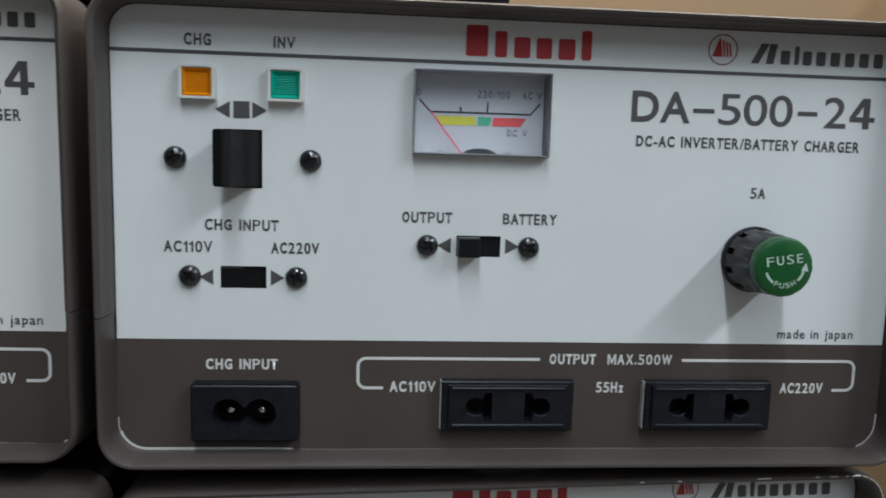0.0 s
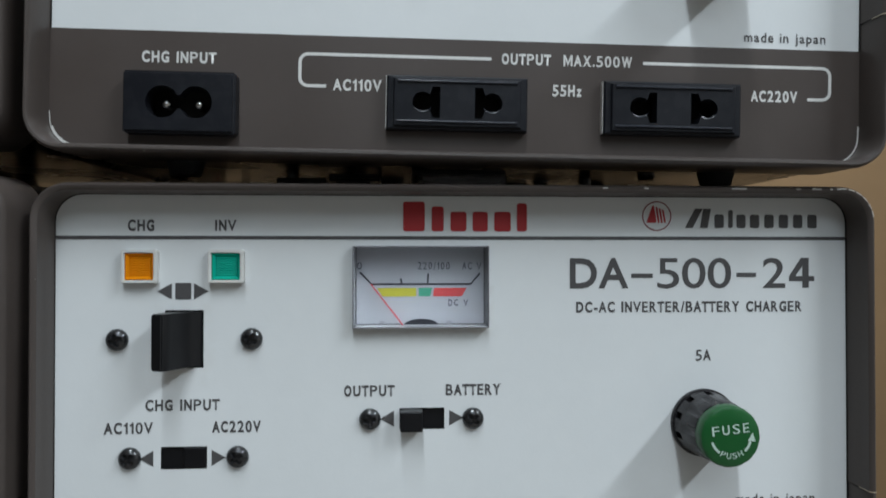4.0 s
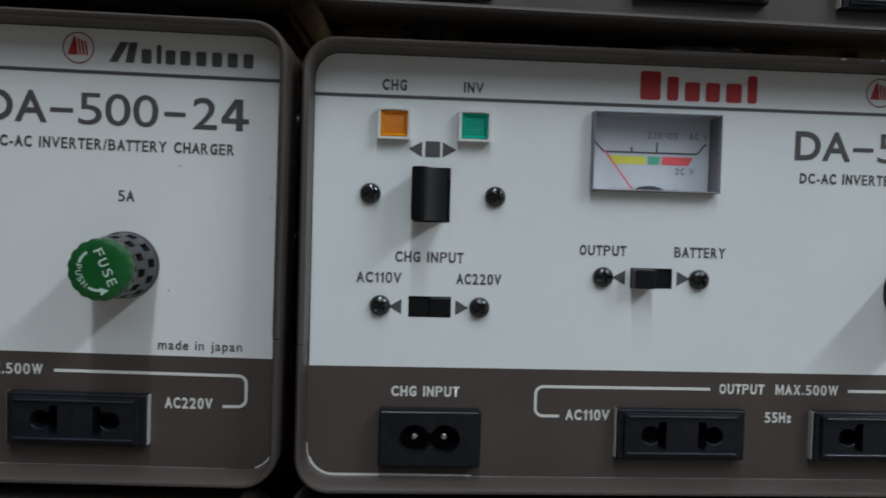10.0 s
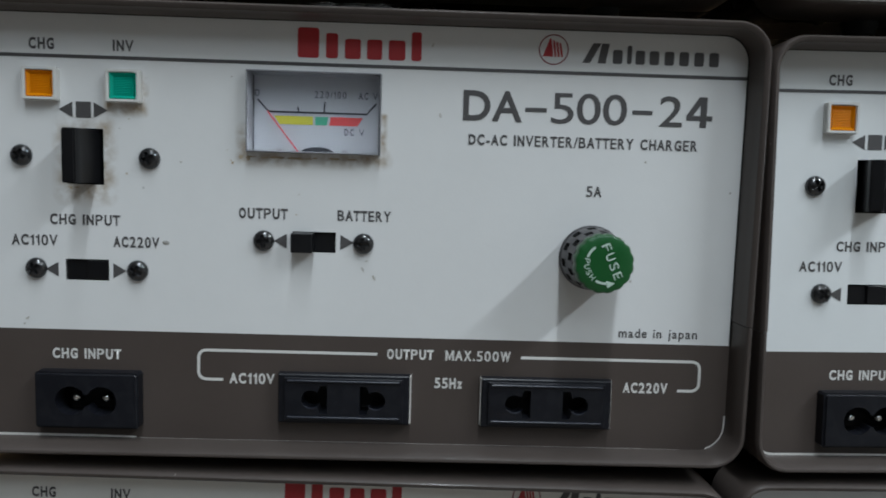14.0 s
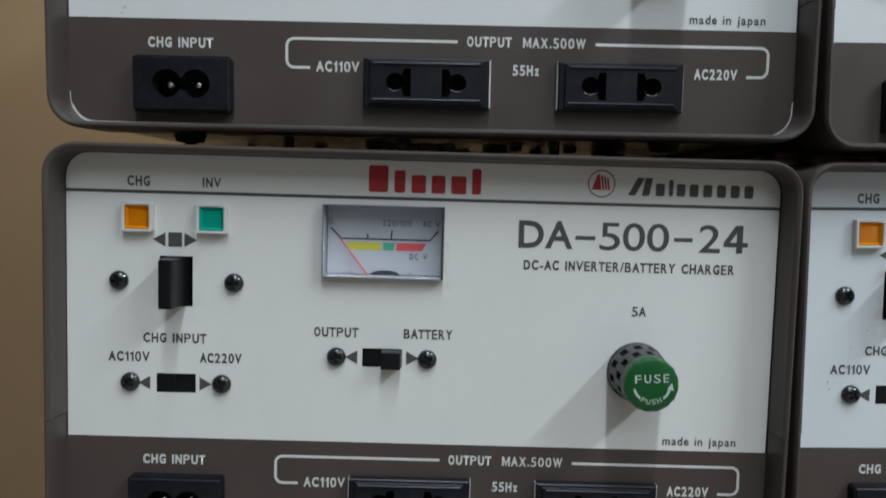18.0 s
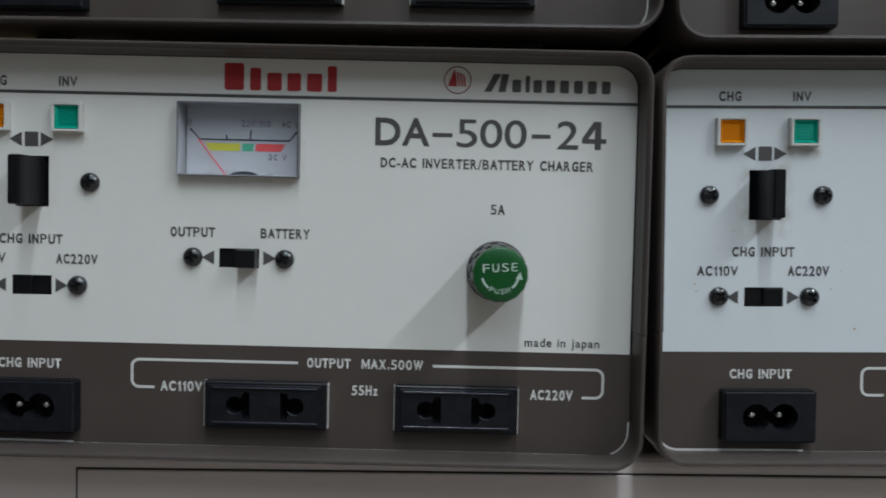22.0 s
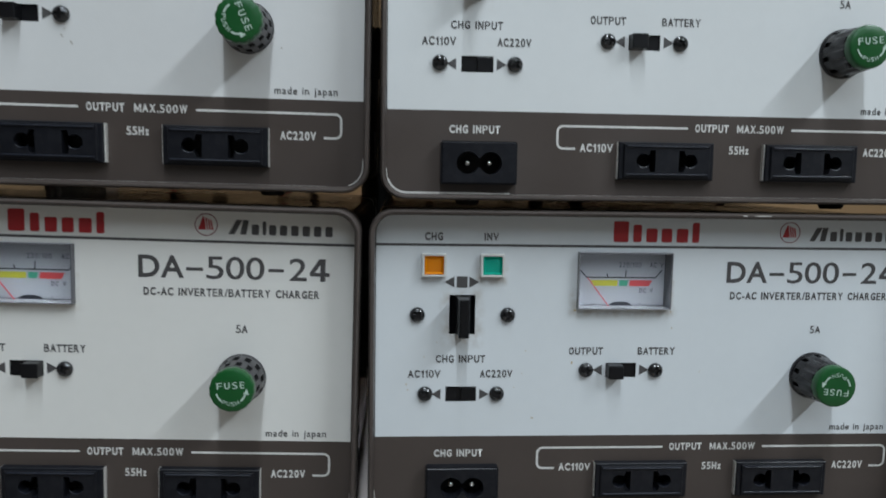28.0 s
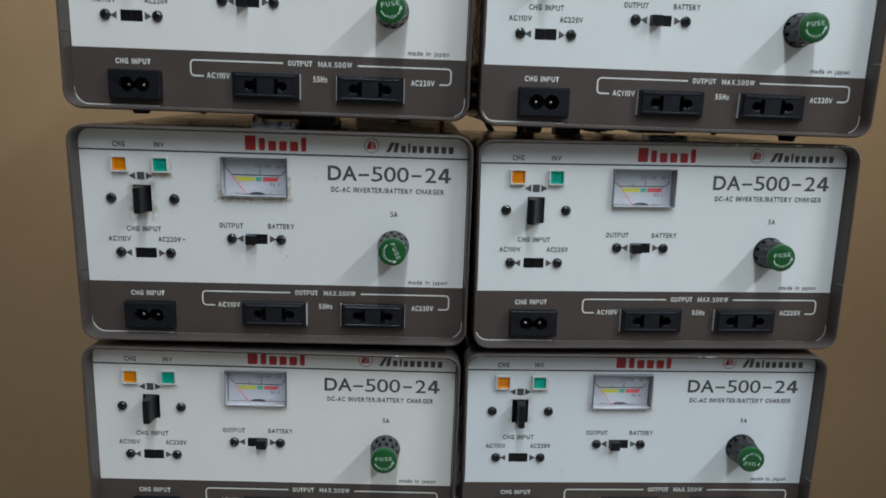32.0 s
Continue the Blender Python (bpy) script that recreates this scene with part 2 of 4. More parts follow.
glass = bpy.data.materials.new("clear_plastic")
glass.use_nodes = True
gb = glass.node_tree.nodes["Principled BSDF"]
gb.inputs["Base Color"].default_value = (0.97, 0.98, 1.0, 1)
gb.inputs["Transmission Weight"].default_value = 1.0
gb.inputs["Roughness"].default_value = 0.02
gb.inputs["IOR"].default_value = 1.46

milky = bpy.data.materials.new("scuffed_clear_plastic")
milky.use_nodes = True
mb = milky.node_tree.nodes["Principled BSDF"]
mb.inputs["Base Color"].default_value = (0.90, 0.91, 0.93, 1)
mb.inputs["Transmission Weight"].default_value = 0.82
mb.inputs["Roughness"].default_value = 0.05
mb.inputs["IOR"].default_value = 1.6

# ---- mesh tools (millimetres in, metres out) ----
MM = 0.001
MESHES = {}


def finish(key, bm, *mats, smooth=False):
    bmesh.ops.scale(bm, vec=(MM, MM, MM), verts=bm.verts)
    me = bpy.data.meshes.new(key)
    bm.to_mesh(me)
    bm.free()
    for m in mats:
        me.materials.append(m)
    if smooth:
        me.shade_smooth()
        me.set_sharp_from_angle(angle=radians(38))
    MESHES[key] = me
    return me


def part(name, me, parent, label="", m=None):
    ob = new(name, me)
    ob.parent = parent
    if m is not None:
        ob.matrix_basis = m
    return tagged(ob, label)


def at(x, y, z, rx=0, ry=0, rz=0):
    return pose(x * MM, y * MM, z * MM, rx, ry, rz)


def rounded(x0, x1, z0, z1, r, n=6):
    """Corner points of a rounded rectangle, counter-clockwise seen from the front, from the top of the left side down."""
    out = []
    for cx, cz, a in ((x0 + r, z0 + r, 180), (x1 - r, z0 + r, 270), (x1 - r, z1 - r, 0), (x0 + r, z1 - r, 90)):
        for k in range(n + 1):
            t = radians(a + 90 * k / n)
            out.append((cx + r * math.cos(t), cz + r * math.sin(t)))
    return out


def plate(outline, holes, y0, y1, bm=None, index=0):
    """A flat plate with holes, from its front at y0 to its back at y1."""
    bm = bm or bmesh.new()
    loops, edges = [], []
    for pts in [outline] + list(holes):
        vs = [bm.verts.new((x, y0, z)) for x, z in pts]
        edges += [bm.edges.new((vs[k], vs[(k + 1) % len(vs)])) for k in range(len(vs))]
        loops.append(vs)
    got = bmesh.ops.triangle_fill(bm, use_beauty=True, use_dissolve=False, edges=edges, normal=(0, -1, 0))
    faces = [f for f in got["geom"] if isinstance(f, bmesh.types.BMFace)]
    for f in faces:
        f.normal_update()
        if f.normal.y > 0:
            f.normal_flip()
        f.material_index = index
    for n, vs in enumerate(loops):
        back = [bm.verts.new((v.co.x, y1, v.co.z)) for v in vs]
        for k in range(len(vs)):
            j = (k + 1) % len(vs)
            f = bm.faces.new((vs[k], back[k], back[j], vs[j]) if n == 0 else (vs[k], vs[j], back[j], back[k]))
            f.material_index = index
    return bm


def box(bm, x0, x1, y0, y1, z0, z1, bevel=0.0, seg=2, index=0):
    made = bmesh.ops.create_cube(bm, size=1)["verts"]
    for v in made:
        v.co = Vector(((x0 + x1) / 2 + v.co.x * (x1 - x0), (y0 + y1) / 2 + v.co.y * (y1 - y0), (z0 + z1) / 2 + v.co.z * (z1 - z0)))
    if index:
        for f in {f for v in made for f in v.link_faces}:
            f.material_index = index
    if bevel:
        bmesh.ops.bevel(bm, geom=list({e for v in made for e in v.link_edges}), offset=bevel, segments=seg, affect="EDGES", profile=0.5)
    return bm


def lathe(bm, profile, n=28, tip=True):
    """Turns (radius, y) pairs about the y axis."""
    rings = []
    for r, y in profile:
        rings.append([bm.verts.new((r * math.cos(2 * math.pi * k / n), y, r * math.sin(2 * math.pi * k / n))) for k in range(n)])
    for a, b in zip(rings, rings[1:]):
        for k in range(n):
            bm.faces.new((a[k], a[(k + 1) % n], b[(k + 1) % n], b[k]))
    if tip:
        bm.faces.new(rings[-1])
    bmesh.ops.recalc_face_normals(bm, faces=bm.faces)
    return rings


def flat(shapes, y):
    """Flat printed shapes at depth y, each a list of (x, z) corners."""
    bm = bmesh.new()
    for pts in shapes:
        f = bm.faces.new([bm.verts.new((x, y, z)) for x, z in pts])
        f.normal_update()
        if f.normal.y > 0:
            f.normal_flip()
    bmesh.ops.remove_doubles(bm, verts=bm.verts, dist=0.0005)
    return bm


def ring_shape(cx, cz, r0, r1, n=40, a0=0, a1=360):
    out = []
    for k in range(n):
        t, u = radians(a0 + (a1 - a0) * k / n), radians(a0 + (a1 - a0) * (k + 1) / n)
        out.append([(cx + r * math.cos(a), cz + r * math.sin(a)) for r, a in ((r0, t), (r1, t), (r1, u), (r0, u))])
    return out


def bar(x0, x1, z0, z1):
    return [(x0, z0), (x1, z0), (x1, z1), (x0, z1)]


def stroke(points, w):
    """Quads along a line of points, mitred at the bends."""
    sides = []
    for k, (x, z) in enumerate(points):
        ax, az = points[max(k - 1, 0)]
        bx, bz = points[min(k + 1, len(points) - 1)]
        d = Vector((bx - ax, bz - az)).normalized()
        sides.append(((x - d.y * w / 2, z + d.x * w / 2), (x + d.y * w / 2, z - d.x * w / 2)))
    return [[a[0], a[1], b[1], b[0]] for a, b in zip(sides, sides[1:])]


# widths of the condensed letters as shares of the height of a capital
INK = {"A": 0.78, "C": 0.70, "D": 0.70, "E": 0.58, "I": 0.19, "T": 0.68, "V": 0.80, "X": 0.76, "Y": 0.76, "W": 1.02, "M": 0.86, "1": 0.36, "-": 0.36, "/": 0.40, ".": 0.19, "z": 0.52,
       "m": 0.86, "a": 0.54, "d": 0.55, "e": 0.55, "i": 0.18, "n": 0.54, "j": 0.30, "p": 0.55, "0": 0.64, "2": 0.64, "5": 0.62}
MARK_NAMES = {"-": "dash", "/": "slash", ".": "full_stop"}


def glyph(ch, w, h, material, stem, y=-0.10):
    """One printed character, w wide, its capitals h high, with its foot's left end at the origin."""
    key = "glyph %s %.2f %.2f %.2f %.2f %s" % (ch, w, h, stem, y, material.name)
    if key in MESHES:
        return MESHES[key]
    t = stem * h
    if ch == "1":
        return finish(key, flat([[(w - t, 0), (w, 0), (w, h), (w - t * 0.8, h), (w - t, h * 0.90)], [(0, h * 0.80), (0, h * 0.66), (w - t, h * 0.68), (w - t, h * 0.90), (w * 0.35, h * 0.82)]], y), material)
    if ch == "M":
        c = w / 2
        return finish(key, flat([bar(0, t, 0, h), bar(w - t, w, 0, h), [(t, h), (t, h * 0.62), (c, 0), (c, h * 0.40)], [(w - t, h), (c, h * 0.40), (c, 0), (w - t, h * 0.62)]], y), material)

    def shape(offset):
        cu = bpy.data.curves.new("letter", "FONT")
        cu.body, cu.offset, cu.resolution_u = ch, offset, 4
        tmp = bpy.data.objects.new("letter", cu)
        scene.collection.objects.link(tmp)
        me = bpy.data.meshes.new_from_object(tmp.evaluated_get(bpy.context.evaluated_depsgraph_get()))
        bpy.data.objects.remove(tmp)
        bpy.data.curves.remove(cu)
        co = np.empty(len(me.vertices) * 3)
        me.vertices.foreach_get("co", co)
        return me, co.reshape(-1, 3)

    me, co = shape(0.0)
    wide, rel = co[:, 0].max() - co[:, 0].min(), w / h
    o = min(max((stem * wide - 0.098 * rel) / max(2 * (rel - stem), 0.1), 0.0), 0.042)
    if o > 0.001:
        bpy.data.meshes.remove(me)
        me, co = shape(o)
    lo, hi = co.min(0), co.max(0)
    out = np.empty_like(co)
    out[:, 0] = (co[:, 0] - lo[0]) / (hi[0] - lo[0]) * w * MM
    out[:, 1] = y * MM
    out[:, 2] = (co[:, 1] + o) / (0.682 + 2 * o) * h * MM
    me.vertices.foreach_set("co", out.ravel())
    me.update()
    me.name = key
    me.materials.clear()
    me.materials.append(material)
    MESHES[key] = me
    return me


def words(text, x0, x1, z0, z1, material, stem=0.17, y=-0.10, gap=0.16):
    """Characters side by side from x0 to x1, capitals from z0 to z1: (name, mesh, x, z) for each."""
    h = z1 - z0
    total, spots = 0.0, []
    for k, ch in enumerate(text):
        if ch == " ":
            total += 0.50
            continue
        w = INK.get(ch, 0.68)
        if k:
            total += gap - sum(0.06 for c in (ch, text[k - 1]) if c in "AVTY/")
        spots.append((ch, total, w))
        total += w
    q = (x1 - x0) / total
    return [(MARK_NAMES.get(ch, "digit" if ch.isdigit() else "letter"), glyph(ch, w * q, h, material, stem, y), x0 + a * q, z0) for ch, a, w in spots]


def print_words(spots, parent, y=0.0):
    for name, me, x, z in spots:
        part(name, me, parent, "", at(x, y, z))


# ---- parts of one inverter; its panel's face lies at y = 0 ----
PX0, PX1, PZ0, PZ1 = -107.2, 111.3, -61.1, 58.6
OX0, OX1, OZ0, OZ1 = -109.3, 113.5, -63.0, 60.6
SEAM, SPLIT = -22.2, -29.6
# the rim's section: inset from the outline, depth
RIM = ((0.1, 9.0), (0.0, -8.2), (0.25, -9.2), (0.8, -9.8), (1.4, -9.7), (1.9, -9.0), (2.0, -5.2), (2.05, -5.0), (2.1, 1.5))


def bezel_mesh(key, upper):
    """The upper or the lower half of the raised rim round the panel."""
    profile = [(o + (0.15 if upper and k > 4 else 0), y) for k, (o, y) in enumerate(RIM)]
    bm = bmesh.new()
    rows = []
    for o, y in profile:
        r = 9.5 - o
        pts = rounded(OX0 + o, OX1 - o, OZ0 + o, OZ1 - o, r, 8)
        if upper:
            z = SEAM + 0.12
            pts = [(OX1 - o, z)] + pts[18:] + [(OX0 + o, z)]
        else:
            z = SEAM - 0.12
            pts = [(OX0 + o, z)] + pts[:18] + [(OX1 - o, z)]
        rows.append([bm.verts.new((x, y, zz)) for x, zz in pts])
    for a, b in zip(rows, rows[1:]):
        for k in range(len(a) - 1):
            bm.faces.new((a[k], a[k + 1], b[k + 1], b[k]))
    for k in (0, -1):
        bm.faces.new([r[k] for r in rows])
    bmesh.ops.recalc_face_normals(bm, faces=bm.faces)
    return finish(key, bm, bezel_mat, smooth=True)


def seam_mesh():
    """The bare edge of the upper shell that shows along the joint on one side of the rim."""
    bm = bmesh.new()
    rows = []
    for k, (o, y) in enumerate(RIM[1:8]):
        out = (0.05, 0.05, 0.02, -0.03, -0.2, -0.2, -0.2)[k]
        rows.append([bm.verts.new((OX1 - o + out, y - (0.05 if 0 < k < 5 else 0), SEAM + z)) for z in (-0.13, 0.13)])
    for a, b in zip(rows, rows[1:]):
        bm.faces.new((a[0], a[1], b[1], b[0]))
    bmesh.ops.recalc_face_normals(bm, faces=bm.faces)
    return finish("seam", bm, mat("beige_bare_edge", (0.50, 0.42, 0.31), 0.5, vary=0.1))


def case_mesh():
    bm = bmesh.new()
    box(bm, -107.0, 111.0, 7.5, 205.0, -61.2, 58.9, 3.0, 3)
    return finish("case", bm, case_mat)


ROCKER = (-78.4, -68.25, 11.7, 27.2)
SLIDE_1 = (-79.35, -67.2, -15.35, -9.35)
SLIDE_2 = (-15.7, -3.4, -5.65, 0.2)
METER = (-28.4, 8.7, 22.1, 44.5)


def panel_mesh(key, paint):
    pts = rounded(PX0, PX1, PZ0, PZ1, 7.4, 8)
    low = [(PX0, SPLIT)] + pts[:18] + [(PX1, SPLIT)]
    up = [(PX1, SPLIT)] + pts[18:] + [(PX0, SPLIT)]
    holes = [[(a, c), (b, c), (b, d), (a, d)] for a, b, c, d in (ROCKER, SLIDE_1, SLIDE_2, METER)]
    bm = plate(up, holes, 0.0, 1.4, None, 0)
    holes = [bar(-82.5, -62.3, -54.0, -44.3)] + [bar(x - 14.5, x + 14.5, -52.4, -42.4) for x in (-0.1, 58.0)]
    plate(low, holes, 0.0, 1.4, bm, 1)
    bmesh.ops.remove_doubles(bm, verts=bm.verts, dist=0.001)
    return finish(key, bm, paint, brown_print)


def edge_mesh():
    """The bare edge of the panel sheet, bright along its lower left corner and thinner further on."""
    pts = rounded(PX0, PX1, PZ0, PZ1, 7.4, 10)
    left = [(x + 0.42, z + 0.55) for x, z in pts[2:11]] + [(-80.0, PZ0 + 0.55), (-66.5, PZ0 + 0.42), (-60.0, PZ0 + 0.3)]
    side = [(PX0 + 0.2, -51.5)] + [(x + 0.3, z + 0.45) for x, z in pts[:3]]
    right = [(x - 0.3, z + 0.3) for x, z in pts[13:22]] + [(PX1 - 0.2, -50.5)]
    thin = [(-60.0, PZ0 + 0.15), (98.0, PZ0 + 0.15)]
    return [finish("panel_edge %d" % k, flat(stroke(p, w), -0.12), bare_metal) for k, (p, w) in enumerate(((side, 0.26), (left, 0.72), (thin, 0.18), (right, 0.42)))]


def edge_shade_mesh():
    """The joint along the panel's upper edge, its contact shade painted black."""
    pts = rounded(PX0, PX1, PZ0, PZ1, 7.4, 8)
    line = [(PX1 - 0.12, SPLIT)] + [(x - 0.12 if x > 0 else x + 0.12, z - 0.2) for x, z in pts[18:]] + [(PX0 + 0.12, SPLIT)]
    return finish("panel_joint", flat(stroke(line, 0.5), -0.08), black_matt)


def screw_mesh():
    bm = bmesh.new()
    n, rows = 32, [(2.95, 0.0), (2.95, -0.45), (2.75, -0.95), (2.3, -1.4), (1.8, -1.68), (1.35, -1.82), (0.95, -1.9), (0.6, -1.93), (0.3, -1.95)]
    rings = lathe(bm, rows, n)
    for ring in rings[4:]:
        for v in ring:
            if min(abs(v.co.x), abs(v.co.z)) < 0.42 and max(abs(v.co.x), abs(v.co.z)) < 1.6:
                v.co.y += 0.85
    return finish("screw", bm, screw_mat, smooth=True)


def lamp_frame_mesh():
    bm = plate(rounded(-4.7, 4.7, -4.5, 4.5, 0.6, 3), [rounded(-3.75, 3.75, -3.6, 3.6, 0.2, 2)], -2.3, 0.3)
    bmesh.ops.bevel(bm, geom=[e for e in bm.edges if all(abs(v.co.y + 2.3) < 1e-4 for v in e.verts) and e.calc_length() > 0.2 and len({f.normal.to_tuple(1) for f in e.link_faces}) > 1],
                    offset=0.25, segments=2, affect="EDGES")
    return finish("lamp_frame", bm, lamp_white)


def lens_mesh(key, m):
    """A coloured lens: a rim, four sides that slope inwards, and a finely ribbed window at the foot of the hollow."""
    bm = bmesh.new()
    rings = []
    for w, h, y in ((3.72, 3.57, 0.2), (3.72, 3.57, -1.75), (3.45, 3.3, -1.95), (2.75, 2.5, -1.15)):
        rings.append([bm.verts.new((x * w, y, z * h)) for x, z in ((-1, -1), (1, -1), (1, 1), (-1, 1))])
    for a, b in zip(rings, rings[1:]):
        for k in range(4):
            bm.faces.new((a[k], a[(k + 1) % 4], b[(k + 1) % 4], b[k]))
    rows, n = [], 44
    for k in range(n + 1):
        z, y = -2.5 + 5.0 * k / n, -1.15 - 0.16 * abs(math.sin(math.pi * k / 4))
        rows.append([bm.verts.new((x, y, z)) for x in (-2.75, 2.75)])
    for (a, b), (c, d) in zip(rows, rows[1:]):
        bm.faces.new((a, b, d, c))
    bmesh.ops.remove_doubles(bm, verts=bm.verts, dist=0.001)
    bmesh.ops.recalc_face_normals(bm, faces=bm.faces)
    return finish(key, bm, m)


def recess_mesh(key, x0, x1, z0, z1, depth, m=None):
    """A black box sunk behind a cut-out."""
    bm = bmesh.new()
    a, b = [[bm.verts.new((x, y, z)) for x, z in bar(x0, x1, z0, z1)] for y in (0.05, depth)]
    for k in range(4):
        j = (k + 1) % 4
        bm.faces.new((a[k], a[j], b[j], b[k]))
    bm.faces.new(b)
    bmesh.ops.recalc_face_normals(bm, faces=bm.faces)
    bmesh.ops.reverse_faces(bm, faces=bm.faces)
    return finish(key, bm, m or black_matt)


def lever_mesh():
    """A flat rocker lever with a hollowed side; its pivot lies behind the panel."""
    bm = bmesh.new()
    outline = [(-4.7, 3.4), (-4.6, 0.6), (-3.5, -0.6), (-2.7, -2.6), (-2.25, -5.4), (-2.05, -8.2), (-1.95, -10.5), (-1.6, -11.1), (1.7, -11.1), (2.05, -10.5), (2.15, -8.2), (2.35, -5.4), (2.8, -2.6), (3.6, -0.6), (4.6, 0.6), (4.7, 3.4)]
    a, b = [[bm.verts.new((x, y, z)) for x, y in outline] for z in (-7.3, 7.3)]
    for k in range(len(a)):
        j = (k + 1) % len(a)
        bm.faces.new((a[k], a[j], b[j], b[k]))
    bm.faces.new(a)
    bm.faces.new(b)
    bmesh.ops.recalc_face_normals(bm, faces=bm.faces)
    bmesh.ops.bevel(bm, geom=[e for e in bm.edges if all(v.co.y < -10 for v in e.verts)], offset=0.35, segments=2, affect="EDGES")
    return finish("lever", bm, black_plastic, smooth=True)


def knob_mesh(key, out):
    bm = bmesh.new()
    box(bm, -3.0, 3.0, -out, 3.0, -2.75, 2.75, 0.35)
    return finish(key, bm, black_plastic)


def meter_wall_mesh():
    x0, x1, z0, z1 = METER
    bm = bmesh.new()
    # light painted per wall: pale left and foot, mid top, dark right
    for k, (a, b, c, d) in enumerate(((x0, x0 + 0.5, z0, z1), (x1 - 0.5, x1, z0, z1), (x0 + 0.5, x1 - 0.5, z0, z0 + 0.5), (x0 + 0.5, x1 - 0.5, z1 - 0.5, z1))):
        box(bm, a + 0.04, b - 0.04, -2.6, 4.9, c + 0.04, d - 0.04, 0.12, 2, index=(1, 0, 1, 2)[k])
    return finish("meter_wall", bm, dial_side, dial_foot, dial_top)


def meter_cover_mesh():
    x0, x1, z0, z1 = METER
    bm = bmesh.new()
    box(bm, x0 + 0.5, x1 - 0.5, -2.4, -1.65, z0 + 0.5, z1 - 0.5)
    return finish("meter_cover", bm, glass)


def dial_mesh():
    x0, x1, z0, z1 = METER
    bm = bmesh.new()
    box(bm, x0 + 0.2, x1 - 0.2, 4.6, 5.6, z0 + 0.2, z1 - 0.2)
    return finish("dial", bm, dial_white)


def dial_shade_mesh(key, x0, x1, z0, z1):
    """A dark strip painting the shade in the joint between dial and housing side."""
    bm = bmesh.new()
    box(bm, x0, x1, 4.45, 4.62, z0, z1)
    return finish(key, bm, dial_shade)


def dial_marks():
    y = 4.5
    scale_line = stroke([(-26.7, 37.2), (-23.5, 33.85), (4.3, 33.85), (6.9, 36.9)], 0.55)
    out = [("scale_line", finish("scale_line", flat(scale_line, y), dial_ink), "black scale line with upturned ends")]
    for k, pts in enumerate(([(-15.35, 34.1), (-14.8, 34.1), (-15.1, 35.4), (-15.65, 35.4)], [(-8.1, 34.1), (-7.6, 34.1), (-7.4, 36.9), (-7.9, 36.9)])):
        out.append(("tick", finish("tick %d" % k, flat([pts], y), dial_ink), ""))
    x0, x1, z0, z1 = METER
    # dark strips that paint shade along the dial's left, right and lower joints
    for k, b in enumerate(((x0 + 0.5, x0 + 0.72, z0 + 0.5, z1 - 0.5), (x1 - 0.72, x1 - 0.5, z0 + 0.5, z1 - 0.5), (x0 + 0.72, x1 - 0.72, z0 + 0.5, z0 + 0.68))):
        out.append(("joint", dial_shade_mesh("joint %d" % k, *b), "dark strip painting the shade at the dial's joint"))
    out.append(("yellow_band", finish("yellow_band", flat([[(-22.0, 32.8), (-20.4, 30.4), (-11.0, 30.4), (-11.0, 32.8)]], y), dial_yellow), "yellow band"))
    out.append(("green_band", finish("green_band", flat([[(-10.3, 32.8), (-10.3, 30.4), (-7.1, 30.4), (-6.6, 32.8)]], y), dial_green), "green band"))
    out.append(("red_band", finish("red_band", flat([[(-6.0, 32.8), (-6.3, 30.4), (1.7, 30.4), (3.2, 32.8)]], y), dial_red), "red band"))
    out.append(("hub", finish("hub", flat([[(-9.6 + 4.8 * math.cos(radians(a)), 22.3 + 1.9 * math.sin(radians(a))) for a in range(0, 181, 12)]], 4.3), dial_ink), "black pivot cover"))
    for x in (-20.5, -1.8):
        out.append(("dial_screw", finish("dial_screw %.0f" % x, flat([[(x + 0.9 * math.cos(radians(a)), 23.2 + 0.5 * math.sin(radians(a))) for a in range(0, 360, 30)]], 4.4), dial_foot), ""))
    bm = bmesh.new()
    for (ax, az), (bx, bz) in zip([(-23.6, 33.9)], [(-14.8, 22.6)]):
        d = Vector((bx - ax, bz - az)).normalized() * 0.17
        for y0, y1 in ((2.9, 3.2),):
            pts = [(ax - d.y, az + d.x), (ax + d.y, az - d.x), (bx + d.y, bz - d.x), (bx - d.y, bz + d.x)]
            f, b = [[bm.verts.new((x, yy, z)) for x, z in pts] for yy in (y0, y1)]
            bm.faces.new(f), bm.faces.new(b)
            for k in range(4):
                bm.faces.new((f[k], f[(k + 1) % 4], b[(k + 1) % 4], b[k]))
    bmesh.ops.recalc_face_normals(bm, faces=bm.faces)
    out.append(("needle", finish("needle", bm, needle_red), "thin red pointer at zero"))
    return out, [g for w, *b in (("0", -27.5, -26.2), ("220/100", -10.6, -1.6), ("AC", 1.9, 4.6), ("V", 5.9, 7.4)) for g in words(w, *b, 38.0, 40.0, dial_grey, 0.13, y, 0.28)] + [
        g for w, *b in (("DC", -2.0, 0.7), ("V", 2.2, 3.6)) for g in words(w, *b, 27.7, 29.6, dial_grey, 0.14, y, 0.28)]


